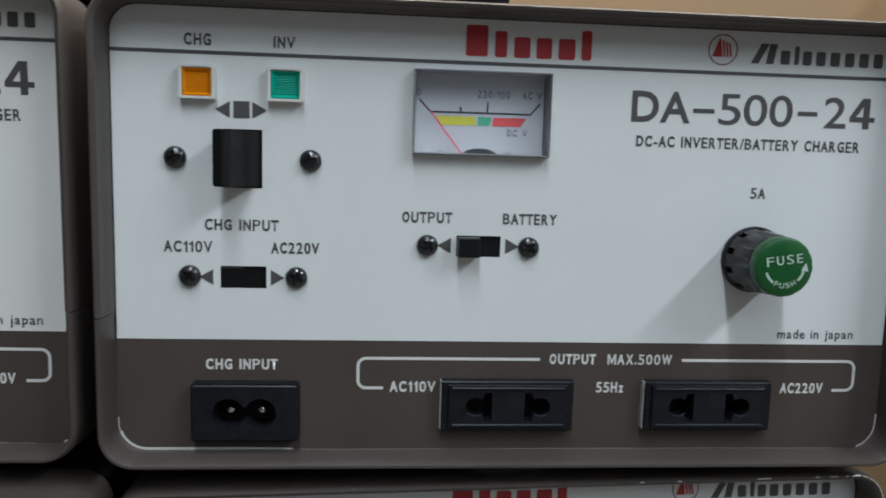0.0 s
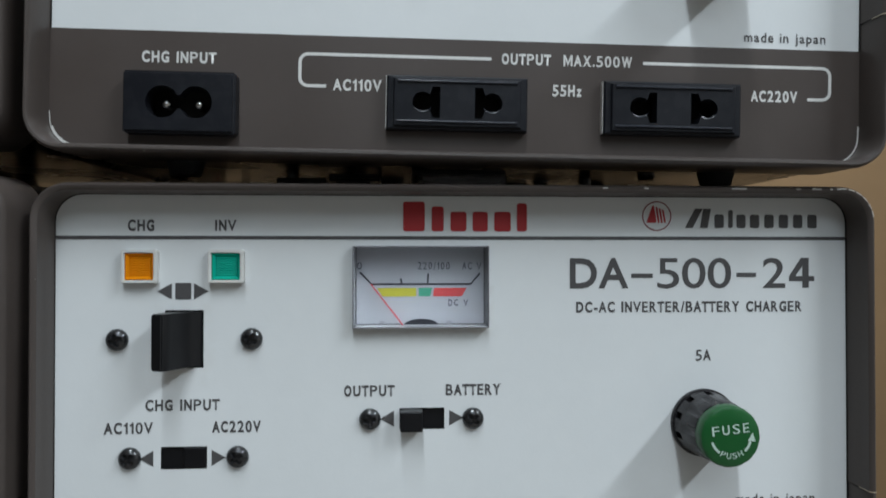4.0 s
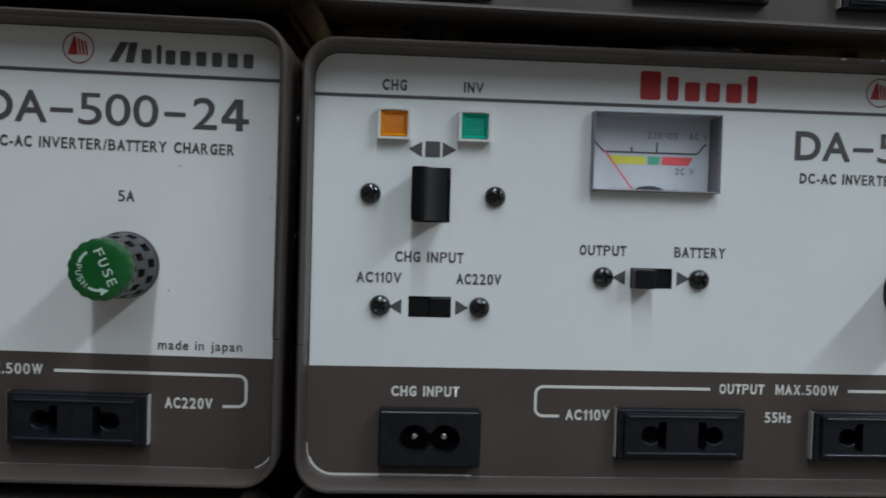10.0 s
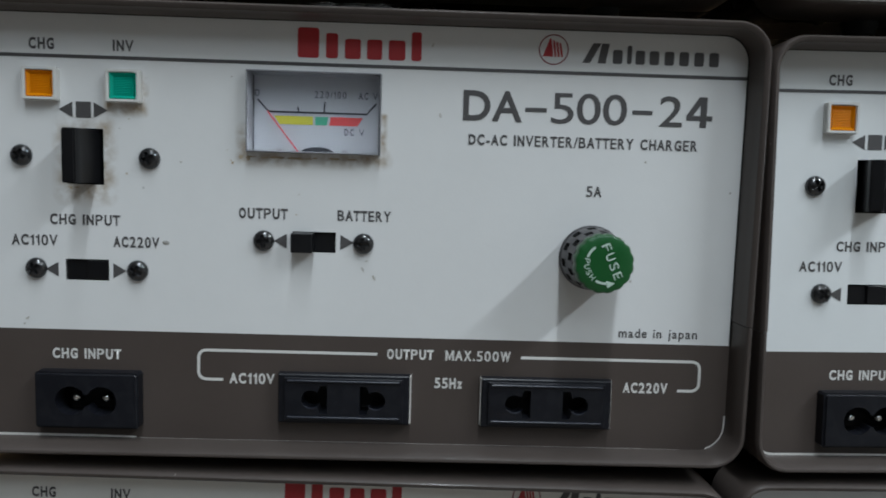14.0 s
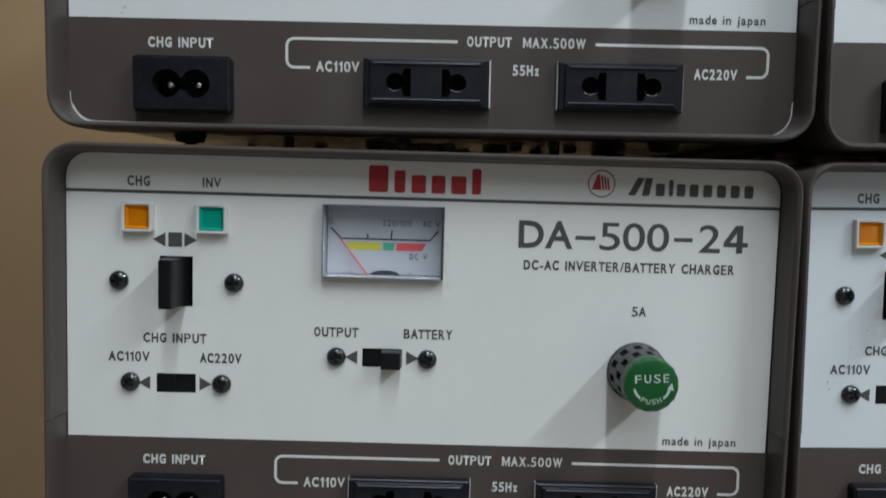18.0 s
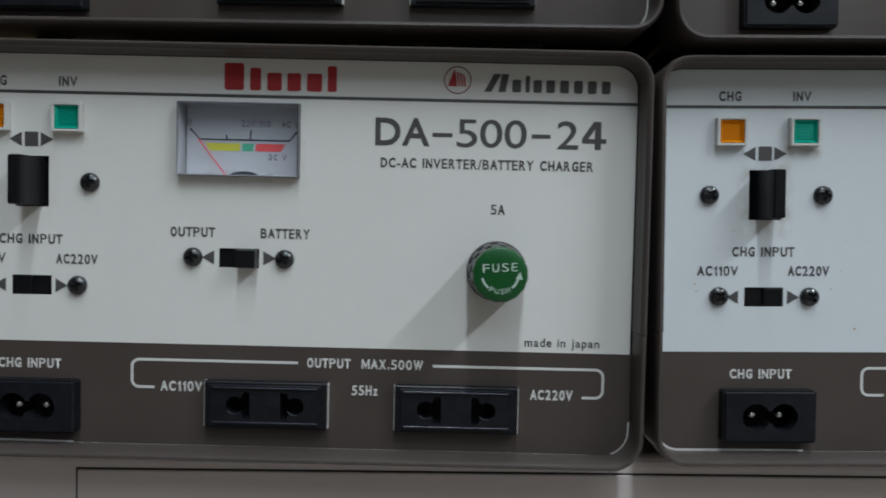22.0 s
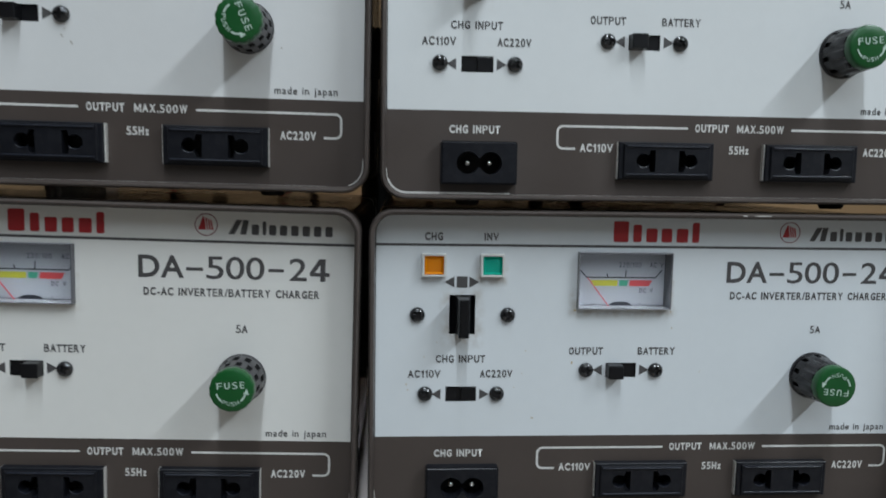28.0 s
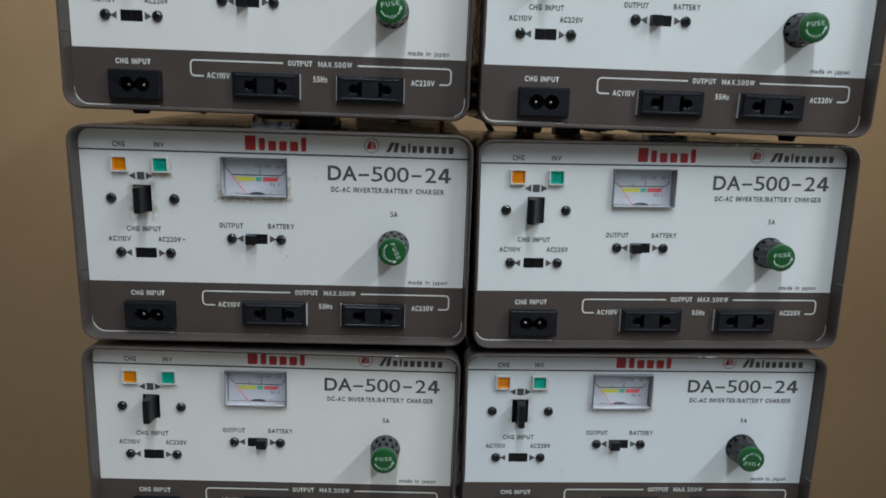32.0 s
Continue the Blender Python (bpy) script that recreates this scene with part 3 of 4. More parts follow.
def fuse_body_mesh():
    """Knurled bayonet body: a flange, then a tapering barrel with two staggered rows of notches."""
    bm = bmesh.new()
    n = 48
    prof = [(9.2, 0.3), (9.2, -0.8), (9.0, -1.2), (8.9, -1.3), (8.85, -1.7), (8.8, -2.6), (8.55, -6.2), (8.45, -6.7), (8.35, -7.2), (8.25, -7.9), (8.0, -11.5), (7.92, -12.1), (7.85, -12.8)]
    rings = lathe(bm, prof, n)
    bm.faces.ensure_lookup_table()
    for lo, hi, off in ((5, 6, 0), (9, 10, 2)):
        for j in range(12):
            pair = [bm.faces.get((rings[lo][k], rings[lo][(k + 1) % n], rings[hi][(k + 1) % n], rings[hi][k])) for k in ((4 * j + off) % n, (4 * j + off + 1) % n)]
            walls = bmesh.ops.inset_region(bm, faces=pair, thickness=0.24, depth=-1.5, use_even_offset=True)["faces"]
            # notch floors and walls painted black, deepening the shade inside them
            for f in pair + walls:
                f.material_index = 1
    return finish("fuse_body", bm, fuse_grey, black_matt, smooth=True)


def fluted_body_mesh():
    """Black body on a flange: a row of sunk notches near its foot, long flutes towards the cap."""
    bm = bmesh.new()
    n = 60
    rings = lathe(bm, [(9.45, 0.3), (9.45, -0.9), (9.3, -1.2), (9.0, -1.25), (8.92, -1.7), (8.7, -4.9), (8.6, -5.6), (8.4, -8.0), (8.15, -12.2), (7.8, -12.8)], n)
    for k in range(0, n, 6):
        pair = [bm.faces.get((rings[4][j % n], rings[4][(j + 1) % n], rings[5][(j + 1) % n], rings[5][j % n])) for j in (k + 2, k + 3)]
        bmesh.ops.inset_region(bm, faces=pair, thickness=0.04, depth=-1.3, use_even_offset=True)
        # black floor colour stands in for the shade in the notch
        for f in pair:
            f.material_index = 1
    for ring, deep in zip(rings[6:9], (0.97, 0.90, 0.90)):
        for k, v in enumerate(ring):
            if k % 6 in (0, 5):
                v.co.x *= deep
                v.co.z *= deep
    return finish("fluted_fuse_body", bm, fuse_black, black_matt, smooth=True)


def fuse_cap_mesh(key, depth):
    bm = bmesh.new()
    lathe(bm, [(7.6, -12.4), (8.0, -13.0), (8.0, -15.6), (7.72, -16.2), (7.1, -16.5), (4.0, -16.55)], 64)
    for v in bm.verts:
        r = math.hypot(v.co.x, v.co.z)
        if r > 7.0:
            k = round(math.atan2(v.co.z, v.co.x) / (2 * math.pi / 64)) % 4
            q = 1 - depth * (1.0, 0.26, 0.0, 0.26)[k]
            v.co.x *= q
            v.co.z *= q
    return finish(key, bm, green_plastic, smooth=True)


def inlet_mesh():
    hole = []
    for c, a0, a1 in ((4.25, -155, 155), (-4.25, 25, 335)):
        for k in range(17):
            t = radians(a0 + (a1 - a0) * k / 16)
            hole.append((c + 4.3 * math.cos(t), 4.2 * math.sin(t)))
    out = [(-14.4, -7.5), (-13.8, -8.1), (13.8, -8.1), (14.4, -7.5), (14.4, 7.4), (13.8, 8.1), (-13.8, 8.1), (-14.4, 7.4)]
    bm = plate(out, [hole], -4.2, 0.2)
    bm.normal_update()
    rim = [e for e in bm.edges if all(abs(v.co.y + 4.2) < 1e-4 and (abs(v.co.x) > 13 or abs(v.co.z) > 8) for v in e.verts) and len(e.link_faces) == 2 and abs(e.link_faces[0].normal.dot(e.link_faces[1].normal)) < 0.5]
    bmesh.ops.bevel(bm, geom=rim, offset=0.7, segments=3, affect="EDGES")
    return finish("power_inlet", bm, navy_plastic)


def inlet_well_mesh():
    return recess_mesh("inlet_well", -9.6, 9.6, -5.0, 5.0, 6.5)


def pin_mesh():
    bm = bmesh.new()
    lathe(bm, [(1.2, 6.4), (1.2, -0.6), (1.0, -1.1), (0.5, -1.4)], 14)
    return finish("pin", bm, pin_metal, smooth=True)


def outlet_mesh():
    """A two-pole outlet: outer frame, two raised ribs, and a face with keyhole openings for round or flat pins."""
    bm = bmesh.new()
    key = []
    for side in (-1, 1):
        pts = []
        for k in range(15):
            t = radians(48 + 264 * k / 14)
            pts.append((-9.2 + 2.75 * math.cos(t), 2.75 * math.sin(t)))
        pts += [(-6.6, -4.1), (-4.6, -4.1), (-4.6, 4.1), (-6.6, 4.1)]
        key.append([(side * -1 * x if side > 0 else x, z) for x, z in pts])
    plate(bar(-16.6, 16.6, -6.1, 6.1), key, -3.7, 1.0, bm)
    loops = []
    for w, h, y in ((16.6, 6.1, -3.7), (16.85, 6.3, -3.45), (16.95, 6.35, -2.9), (18.3, 6.8, -2.85), (18.7, 7.15, -2.5), (18.7, 7.15, 0.2)):
        loops.append([bm.verts.new((x * w, y, z * h)) for x, z in ((-1, -1), (1, -1), (1, 1), (-1, 1))])
    for a, b in zip(loops, loops[1:]):
        for k in range(4):
            bm.faces.new((a[k], a[(k + 1) % 4], b[(k + 1) % 4], b[k]))
    bmesh.ops.remove_doubles(bm, verts=bm.verts, dist=0.01)
    bmesh.ops.recalc_face_normals(bm, faces=bm.faces)
    return finish("power_outlet", bm, navy_plastic)


def rib_mesh():
    """A half-round rib along the outlet."""
    bm = bmesh.new()
    arc = [(0.42 * math.cos(radians(a)), -3.6 - 0.60 * math.sin(radians(a))) for a in range(0, 181, 20)]
    a, b = [[bm.verts.new((x, y, z)) for z, y in arc] for x in (-15.8, 15.8)]
    for k in range(len(a) - 1):
        bm.faces.new((a[k], a[k + 1], b[k + 1], b[k]))
    bm.faces.new(a), bm.faces.new(b)
    bmesh.ops.recalc_face_normals(bm, faces=bm.faces)
    return finish("rib", bm, rib_plastic, smooth=True)


def hole_rim_mesh():
    """The rounded lower lip of a round pin hole, added to catch a glint."""
    bm = bmesh.new()
    rings = []
    for k in range(13):
        a = radians(205 + 130 * k / 12)
        fat = 0.30 * math.sin(math.pi * k / 12) + 0.02
        rings.append([bm.verts.new(((2.6 + fat * math.cos(b)) * math.cos(a), -3.55 + 0.30 * math.sin(b), (2.6 + fat * math.cos(b)) * math.sin(a))) for b in (0, 1.257, 2.513, 3.770, 5.027)])
    for a, b in zip(rings, rings[1:]):
        for k in range(5):
            bm.faces.new((a[k], a[(k + 1) % 5], b[(k + 1) % 5], b[k]))
    bm.faces.new(rings[0]), bm.faces.new(rings[-1])
    bmesh.ops.recalc_face_normals(bm, faces=bm.faces)
    return finish("hole_rim", bm, rib_plastic, smooth=True)


def strip_mesh(wide):
    """The bare edge of the cut-out, showing beside an outlet."""
    bm = bmesh.new()
    box(bm, -wide / 2, wide / 2, -2.1, 0.1, -7.0, 7.0, 0.05, 1)
    return finish("bare_strip %.2f" % wide, bm, bare_metal)


def outlet_well_mesh():
    return recess_mesh("outlet_well", -14.0, 14.0, -4.8, 4.8, 6.0)


def foot_mesh(h):
    bm = bmesh.new()
    prof = [(4.9, 0.0), (5.2, h * 0.3), (4.4, h * 0.85), (4.0, h)]
    rings = []
    for r, z in prof:
        rings.append([bm.verts.new((r * math.cos(2 * math.pi * k / 18), r * math.sin(2 * math.pi * k / 18), -z)) for k in range(18)])
    for a, b in zip(rings, rings[1:]):
        for k in range(18):
            bm.faces.new((a[k], a[(k + 1) % 18], b[(k + 1) % 18], b[k]))
    bm.faces.new(rings[-1])
    bmesh.ops.recalc_face_normals(bm, faces=bm.faces)
    return finish("rubber_foot %.1f" % h, bm, rubber, smooth=True)


def block(key, outline, holes, m):
    bm = plate(outline, holes, -0.12, -0.02)
    return finish(key, bm, m)


def round_bar(x0, x1, z0, z1, r):
    return rounded(x0, x1, z0, z1, min(r, (x1 - x0) / 2.01, (z1 - z0) / 2.01), 4)


def wordmark_red():
    """Plain upright blocks in the colour, size and rhythm of the red wordmark."""
    slots = ((-14.7, -8.8, 56.6), (-6.9, -3.6, 55.3), (-1.7, 2.7, 53.9), (4.4, 8.6, 53.9), (10.4, 15.0, 53.9), (16.7, 19.5, 56.3))
    return [block("red_block %d" % k, round_bar(x0, x1, 48.5, top, 0.7), [], red_ink) for k, (x0, x1, top) in enumerate(slots)]


def wordmark_grey():
    """Plain blocks in the size of the grey wordmark, the first two slanted."""
    out = [block("grey_wedge %d" % k, [(x, 49.6), (x + 2.2, 49.6), (x + 2.2 + d, 55.0), (x + d, 55.0)], [], grey_ink) for k, (x, d) in enumerate(((64.3, 2.9), (68.6, 1.0)))]
    for k, (x, w, top) in enumerate(((72.8, 2.7, 53.4), (76.8, 1.3, 54.7), (79.2, 2.6, 53.4), (83.1, 2.7, 53.4), (87.3, 2.7, 53.4), (91.5, 2.7, 53.4), (95.7, 2.7, 53.4), (99.9, 2.7, 53.4))):
        out.append(block("grey_block %d" % k, round_bar(x, x + w, 49.6, top, 0.6), [], grey_ink))
    return out


def emblem():
    ring = finish("emblem_ring", flat(ring_shape(56.2, 52.9, 3.85, 4.2), -0.1), mat("maroon_ink", (0.20, 0.03, 0.035), 0.5))
    out = [("emblem_ring", ring, "maroon printed ring"), ("emblem_wedge", finish("emblem_wedge", flat([[(53.2, 51.0), (56.1, 51.0), (55.9, 53.0), (55.4, 55.9), (55.0, 55.9)]], -0.1), red_ink), "red printed wedge")]
    for k in range(3):
        x = 56.0 + k * 0.9
        out.append(("emblem_stripe", finish("emblem_stripe %d" % k, flat([[(x + 0.5, 51.0), (x + 1.05, 51.0), (x + 0.4, 55.4 - k * 0.35), (x - 0.15, 55.4 - k * 0.35)]], -0.1), red_ink), "red printed stripe"))
    return out


def frame_line():
    """The white line round the outlets, open at the words."""
    def arc(cx, cz, r, a0, a1):
        return [(cx + r * math.cos(radians(a0 + (a1 - a0) * k / 6)), cz + r * math.sin(radians(a0 + (a1 - a0) * k / 6))) for k in range(7)]
    left = [(9.1, -34.6)] + arc(-39.9, -36.8, 2.2, 90, 180) + arc(-39.9, -40.9, 2.2, 180, 270) + [(-35.1, -43.1)]
    right = [(50.6, -34.6)] + arc(100.7, -36.8, 2.2, 90, 0) + arc(100.7, -41.1, 2.2, 0, -90) + [(96.6, -43.3)]
    return [finish("frame_line %d" % k, flat(stroke(p, 0.85), -0.1), white_ink) for k, p in enumerate((left, right))]


def tri(x, xb, z, h):
    return [(x, z), (xb, z - h / 2), (xb, z + h / 2)]


def cap_marks():
    """Lettering and arrow on the fuse cap, about its centre."""
    y = -16.68
    f = words("FUSE", -4.9, 4.9, 0.80, 3.2, cap_ink, 0.17, y, 0.30)
    left = finish("cap_arc", flat(ring_shape(0, 0.4, 4.95, 5.6, 8, 192, 228), y), cap_ink)
    head = finish("cap_arrow", flat(ring_shape(0, 0.4, 4.95, 5.6, 8, 306, 338) + [[(4.2, -1.35), (6.2, -1.75), (5.7, 0.6)]], y), cap_ink)
    letters = []
    for k, ch in enumerate("PUSH"):
        ang = radians(239 + k * 17.5)
        letters.append((glyph(ch, 1.2, 1.5, cap_ink, 0.15, 0), (5.15 * math.cos(ang), 0.4 + 5.15 * math.sin(ang)), math.degrees(ang) + 90))
    return f, (left, head), letters


LEVER, KNOB_LOW, KNOB_HIGH, SCREW = lever_mesh(), knob_mesh("low_knob", 0.1), knob_mesh("tall_knob", 4.2), screw_mesh()
BEZEL_UP, BEZEL_LOW, CASE, EDGE, SEAM_EDGE, EDGE_SHADE = bezel_mesh("bezel_upper", True), bezel_mesh("bezel_lower", False), case_mesh(), edge_mesh(), seam_mesh(), edge_shade_mesh()
LAMP_FRAME, AMBER, TEAL = lamp_frame_mesh(), lens_mesh("amber_lens", amber), lens_mesh("teal_lens", teal)
METER_WALL, METER_COVER, DIAL, (MARKS, DIAL_WORDS) = meter_wall_mesh(), meter_cover_mesh(), dial_mesh(), dial_marks()
FUSE_BODY, FLUTED, FUSE_CAP, CAP_MARKS = fuse_body_mesh(), fluted_body_mesh(), [fuse_cap_mesh("ridged_cap", 0.024), fuse_cap_mesh("smooth_cap", 0.012), fuse_cap_mesh("scalloped_cap", 0.042)], cap_marks()
INLET, INLET_WELL, PIN, OUTLET, OUTLET_WELL, RIB, HOLE_RIM = inlet_mesh(), inlet_well_mesh(), pin_mesh(), outlet_mesh(), outlet_well_mesh(), rib_mesh(), hole_rim_mesh()
STRIP = {w: strip_mesh(w) for w in (0.12, 0.22, 0.42)}
RED_MARK, GREY_MARK, EMBLEM, FRAME_LINE = wordmark_red(), wordmark_grey(), emblem(), frame_line()
RECESS_R = recess_mesh("rocker_recess", *ROCKER, 5.0)
RECESS_1, RECESS_2 = recess_mesh("slide_recess_low", *SLIDE_1, 0.7, black_plastic), recess_mesh("slide_recess_high", *SLIDE_2, 0.7, black_plastic)
HEADER = finish("header_line", flat([bar(PX0 + 0.4, PX1 - 0.4, 46.2, 47.15)], -0.1), grey_ink)
ARROWS = [finish("arrow_mark %d" % k, flat([p], -0.1), grey_ink) for k, p in enumerate((
    tri(-80.4, -76.6, 32.25, 4.3), bar(-75.7, -71.5, 30.1, 34.5), tri(-66.9, -70.8, 32.25, 4.3), tri(-84.9, -81.3, -12.4, 4.2), tri(-62.3, -66.0, -12.4, 4.3),
    tri(-21.0, -17.2, -2.65, 4.3), tri(1.8, -2.1, -2.6, 4.3)))]
SIDE_SCREW = screw_mesh()


def bolt_mesh(key, r, h):
    bm = bmesh.new()
    rings = [[bm.verts.new((q * math.cos(math.pi * k / 7), q * math.sin(math.pi * k / 7), z)) for k in range(14)] for q, z in ((r, 0.2), (r, -h * 0.6), (r * 0.75, -h), (r * 0.3, -h * 1.05))]
    for a, b in zip(rings, rings[1:]):
        for k in range(14):
            bm.faces.new((a[k], a[(k + 1) % 14], b[(k + 1) % 14], b[k]))
    bm.faces.new(rings[-1])
    bmesh.ops.recalc_face_normals(bm, faces=bm.faces)
    return finish(key, bm, screw_mat, smooth=True)


BOLT, BOLT_BIG, PEG = bolt_mesh("bolt", 2.8, 2.2), bolt_mesh("big_bolt", 5.5, 2.8), bolt_mesh("peg", 2.2, 4.4)
UNDER = ((-92, 60, 0), (-48, 95, 0), (-20, 70, 1), (-38, 140, 1), (14, 120, 1), (34, 60, 0), (48, 105, 0), (62, 30, 0), (92, 150, 0), (-66, 165, 0), (24, 170, 0), (-52, 50, 2), (-9, 45, 0), (47, 48, 2), (57, 70, 0), (28, 85, 1), (-84, 120, 2))

GREY_WORDS = (("CHG", -88.2, -81.3, 48.4, 51.5), ("INV", -65.3, -59.6, 48.5, 51.5), ("CHG INPUT", -83.4, -63.9, 0.3, 3.3),
              ("AC110V", -94.2, -81.4, -5.75, -2.7), ("AC220V", -65.9, -53.0, -5.7, -2.65), ("OUTPUT", -30.7, -17.0, 3.5, 6.5),
              ("BATTERY", -3.0, 12.1, 3.55, 6.55), ("DC-AC INVERTER/BATTERY CHARGER", 33.3, 98.1, 26.0, 29.0), ("5A", 67.2, 71.6, 12.4, 15.4), ("made in japan", 78.6, 101.5, -27.85, -25.2))
BIG_WORDS = (("D", 31.5, 39.2), ("A", 39.6, 48.1), ("5", 56.3, 62.6), ("0", 63.4, 70.2), ("0", 70.8, 77.6), ("2", 86.8, 93.3))
WHITE_WORDS = (("CHG INPUT", -83.5, -64.1, -38.0, -35.0), ("OUTPUT", 11.9, 25.3, -35.95, -32.95), ("MAX.500W", 28.7, 47.6, -35.95, -32.95),
               ("AC110V", -33.3, -20.3, -44.2, -41.1), ("55Hz", 25.8, 33.8, -44.2, -41.1), ("AC220V", 80.7, 93.8, -44.25, -41.15))
PRINTED = [g for w, *b in GREY_WORDS for g in words(w, *b, grey_ink, 0.175 if w.islower() else 0.17)]
PRINTED += [g for w, a, b in BIG_WORDS for g in words(w, a, b, 32.7, 41.1, grey_ink, 0.195)]
PRINTED += [g for w, *b in WHITE_WORDS for g in words(w, *b, white_ink, 0.18)]
DASHES = [finish("dash %d" % k, flat([bar(*b)], -0.1), grey_ink) for k, b in enumerate(((48.9, 55.0, 35.6, 36.8), (79.1, 84.8, 35.8, 37.0)))]


FOUR = finish("figure 4", flat([bar(94.4, 98.3, 34.6, 36.0), bar(98.3, 100.2, 32.7, 41.2), bar(100.2, 101.8, 34.6, 36.0), [(94.4, 36.0), (96.3, 36.0), (98.3, 38.9), (98.3, 41.2), (97.9, 41.2)]], -0.1), grey_ink)


def inverter(label, m, paint, lever, slide_1, slide_2, cap_turn, foot, fluted=False, strips=(((-1, 0.22),), ((-1, 0.22),)), front_foot=4.2):
    """lever: lean of the rocker in degrees; slide_1, slide_2: -1 left, 1 right; cap_turn: turn of the fuse cap; foot: height of the feet; strips: side and width of the bare edges at the two outlets."""
    base = tagged(new("power_inverter"), label, "power inverter", "stacked power inverters")
    base.empty_display_size = 0.02
    base.matrix_world = m
    part("case", CASE, base, "black painted steel case")
    part("bezel", BEZEL_UP, base, "brown-grey upper rim")
    low_rim = part("bezel", BEZEL_LOW, base, "brown-grey lower rim")
    if fluted:
        part("seam", SEAM_EDGE, low_rim, "thin bare edge along the joint of the rims")
    key = "front_panel " + paint.name
    panel = part("front_panel", MESHES.get(key) or panel_mesh(key, paint), base, "white enamelled panel with a brown-grey lower band")
    for me in EDGE:
        part("panel_edge", me, panel, "bare aluminium edge")
    # contact shade beside the rim, painted as a thin black line
    part("panel_joint", EDGE_SHADE, panel, "black line painting the contact shade between panel and rim")
    part("header_line", HEADER, panel)
    for me in ARROWS:
        part("arrow_mark", me, panel)
    for me in FRAME_LINE:
        part("frame_line", me, panel, "white rounded frame line")
    for me in RED_MARK:
        part("red_mark", me, panel, "plain red printed shape")
    for me in GREY_MARK:
        part("grey_mark", me, panel, "plain grey printed shape")
    for n, me, lab in EMBLEM:
        part(n, me, panel, lab)
    for me in DASHES:
        part("dash", me, panel)
    part("digit", FOUR, panel)
    print_words(PRINTED, panel)
    for x, z in ((-90.8, 19.35), (-55.5, 19.4), (-87.4, -12.2), (-59.1, -12.25), (-23.7, -2.7), (4.45, -2.8)):
        part("screw", SCREW, base, "black cross-head screw", at(x, -0.05, z, 0, random.uniform(0, 90), 0))
    for me, lens, x, z in ((LAMP_FRAME, AMBER, -84.6, 38.9), (LAMP_FRAME, TEAL, -62.0, 38.9)):
        lamp = part("indicator_lamp", me, base, "", at(x, 0, z))
        part("lens", lens, lamp, "amber lens" if lens is AMBER else "teal green lens")
    rocker = part("rocker_switch", RECESS_R, base, "black rocker switch")
    part("lever", LEVER, rocker, "black flat lever", at(-73.35, 1.5, 19.45, 0, 0, lever))
    low = part("slide_switch", RECESS_1, base, "black slide switch")
    part("knob", KNOB_LOW, low, "", at(-73.3 + 2.9 * slide_1, 0, -12.35))
    high = part("slide_switch", RECESS_2, base, "black slide switch")
    part("knob", KNOB_HIGH, high, "", at(-9.55 + 2.9 * slide_2, 0, -2.75))
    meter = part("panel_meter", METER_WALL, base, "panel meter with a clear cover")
    part("dial", DIAL, meter, "pale blue-white dial")
    for n, me, lab in MARKS:
        part(n, me, meter, lab)
    print_words(DIAL_WORDS, meter)
    part("cover", METER_COVER, meter, "clear plastic cover").visible_shadow = False
    part("fuse_holder", FLUTED if fluted else FUSE_BODY, base, "black fluted fuse holder" if fluted else "grey fuse holder with staggered notches", at(69.4, 0, -4.9))
    cap = part("fuse_cap", FUSE_CAP[1 if fluted else 2 if cap_turn < 0 else 0], base, "round green fuse cap", at(69.4, 0, -4.9, 0, -cap_turn, 0))
    print_words(CAP_MARKS[0], cap)
    for me in CAP_MARKS[1]:
        part("arrow_mark", me, cap)
    for me, (x, z), a in CAP_MARKS[2]:
        part("letter", me, cap, "", at(x, -16.68, z, 0, -a, 0) @ at(-0.6, 0, -0.75))
    inlet = part("power_inlet", INLET, base, "black two-pin power inlet", at(-72.4, 0, -49.15))
    part("well", INLET_WELL, inlet)
    for x in (-4.25, 4.25):
        part("pin", PIN, inlet, "nickel pin", at(x, 0, 0))
    for x in (-0.1, 58.0):
        outlet = part("power_outlet", OUTLET, base, "blue-black two-pole outlet", at(x, 0, -47.4))
        part("well", OUTLET_WELL, outlet)
        for x2, wide in strips[0 if x < 10 else 1]:
            part("bare_strip", STRIP[wide], outlet, "thin bare metal edge", at(x2 * 18.78 + (wide / 2 if x2 > 0 else -wide / 2), 0, 0.1))
        for z in (5.45, -5.15):
            part("rib", RIB, outlet, "", at(0, 0, z))
        # lower lips only, shaped where the holes' rims glint
        for x2 in (-9.2, 9.2):
            part("hole_rim", HOLE_RIM, outlet, "lower lip of a pin hole, added for its glint", at(x2, 0, 0))
    for x, y in ((-75.0, 11.0), (76.0, 11.0), (-12.0, 180.0), (14.0, 180.0)):
        h = foot if y > 100 else min(foot, front_foot)
        part("rubber_foot", MESHES.get("rubber_foot %.1f" % h) or foot_mesh(h), base, "black rubber foot", at(x, y, -61.1))
    for x, y, big in UNDER:
        part("bottom_bolt", (BOLT, BOLT_BIG, PEG)[big], base, "dark bolt head under the case", at(x, y, -61.1))
    for s, x in ((1, 111.0), (-1, -107.0)):
        for z in (38.0, 2.0, -34.0):
            part("screw", SIDE_SCREW, base, "", at(x, 24, z, 0, 0, 90 * s))
    return base


# ---- setting ----
def slab(name, x0, x1, y0, y1, z0, z1, m, label):
    bm = bmesh.new()
    box(bm, x0 * 1000, x1 * 1000, y0 * 1000, y1 * 1000, z0 * 1000, z1 * 1000)
    return tagged(new(name, finish(name, bm, m)), label, "structure", kind="structure")


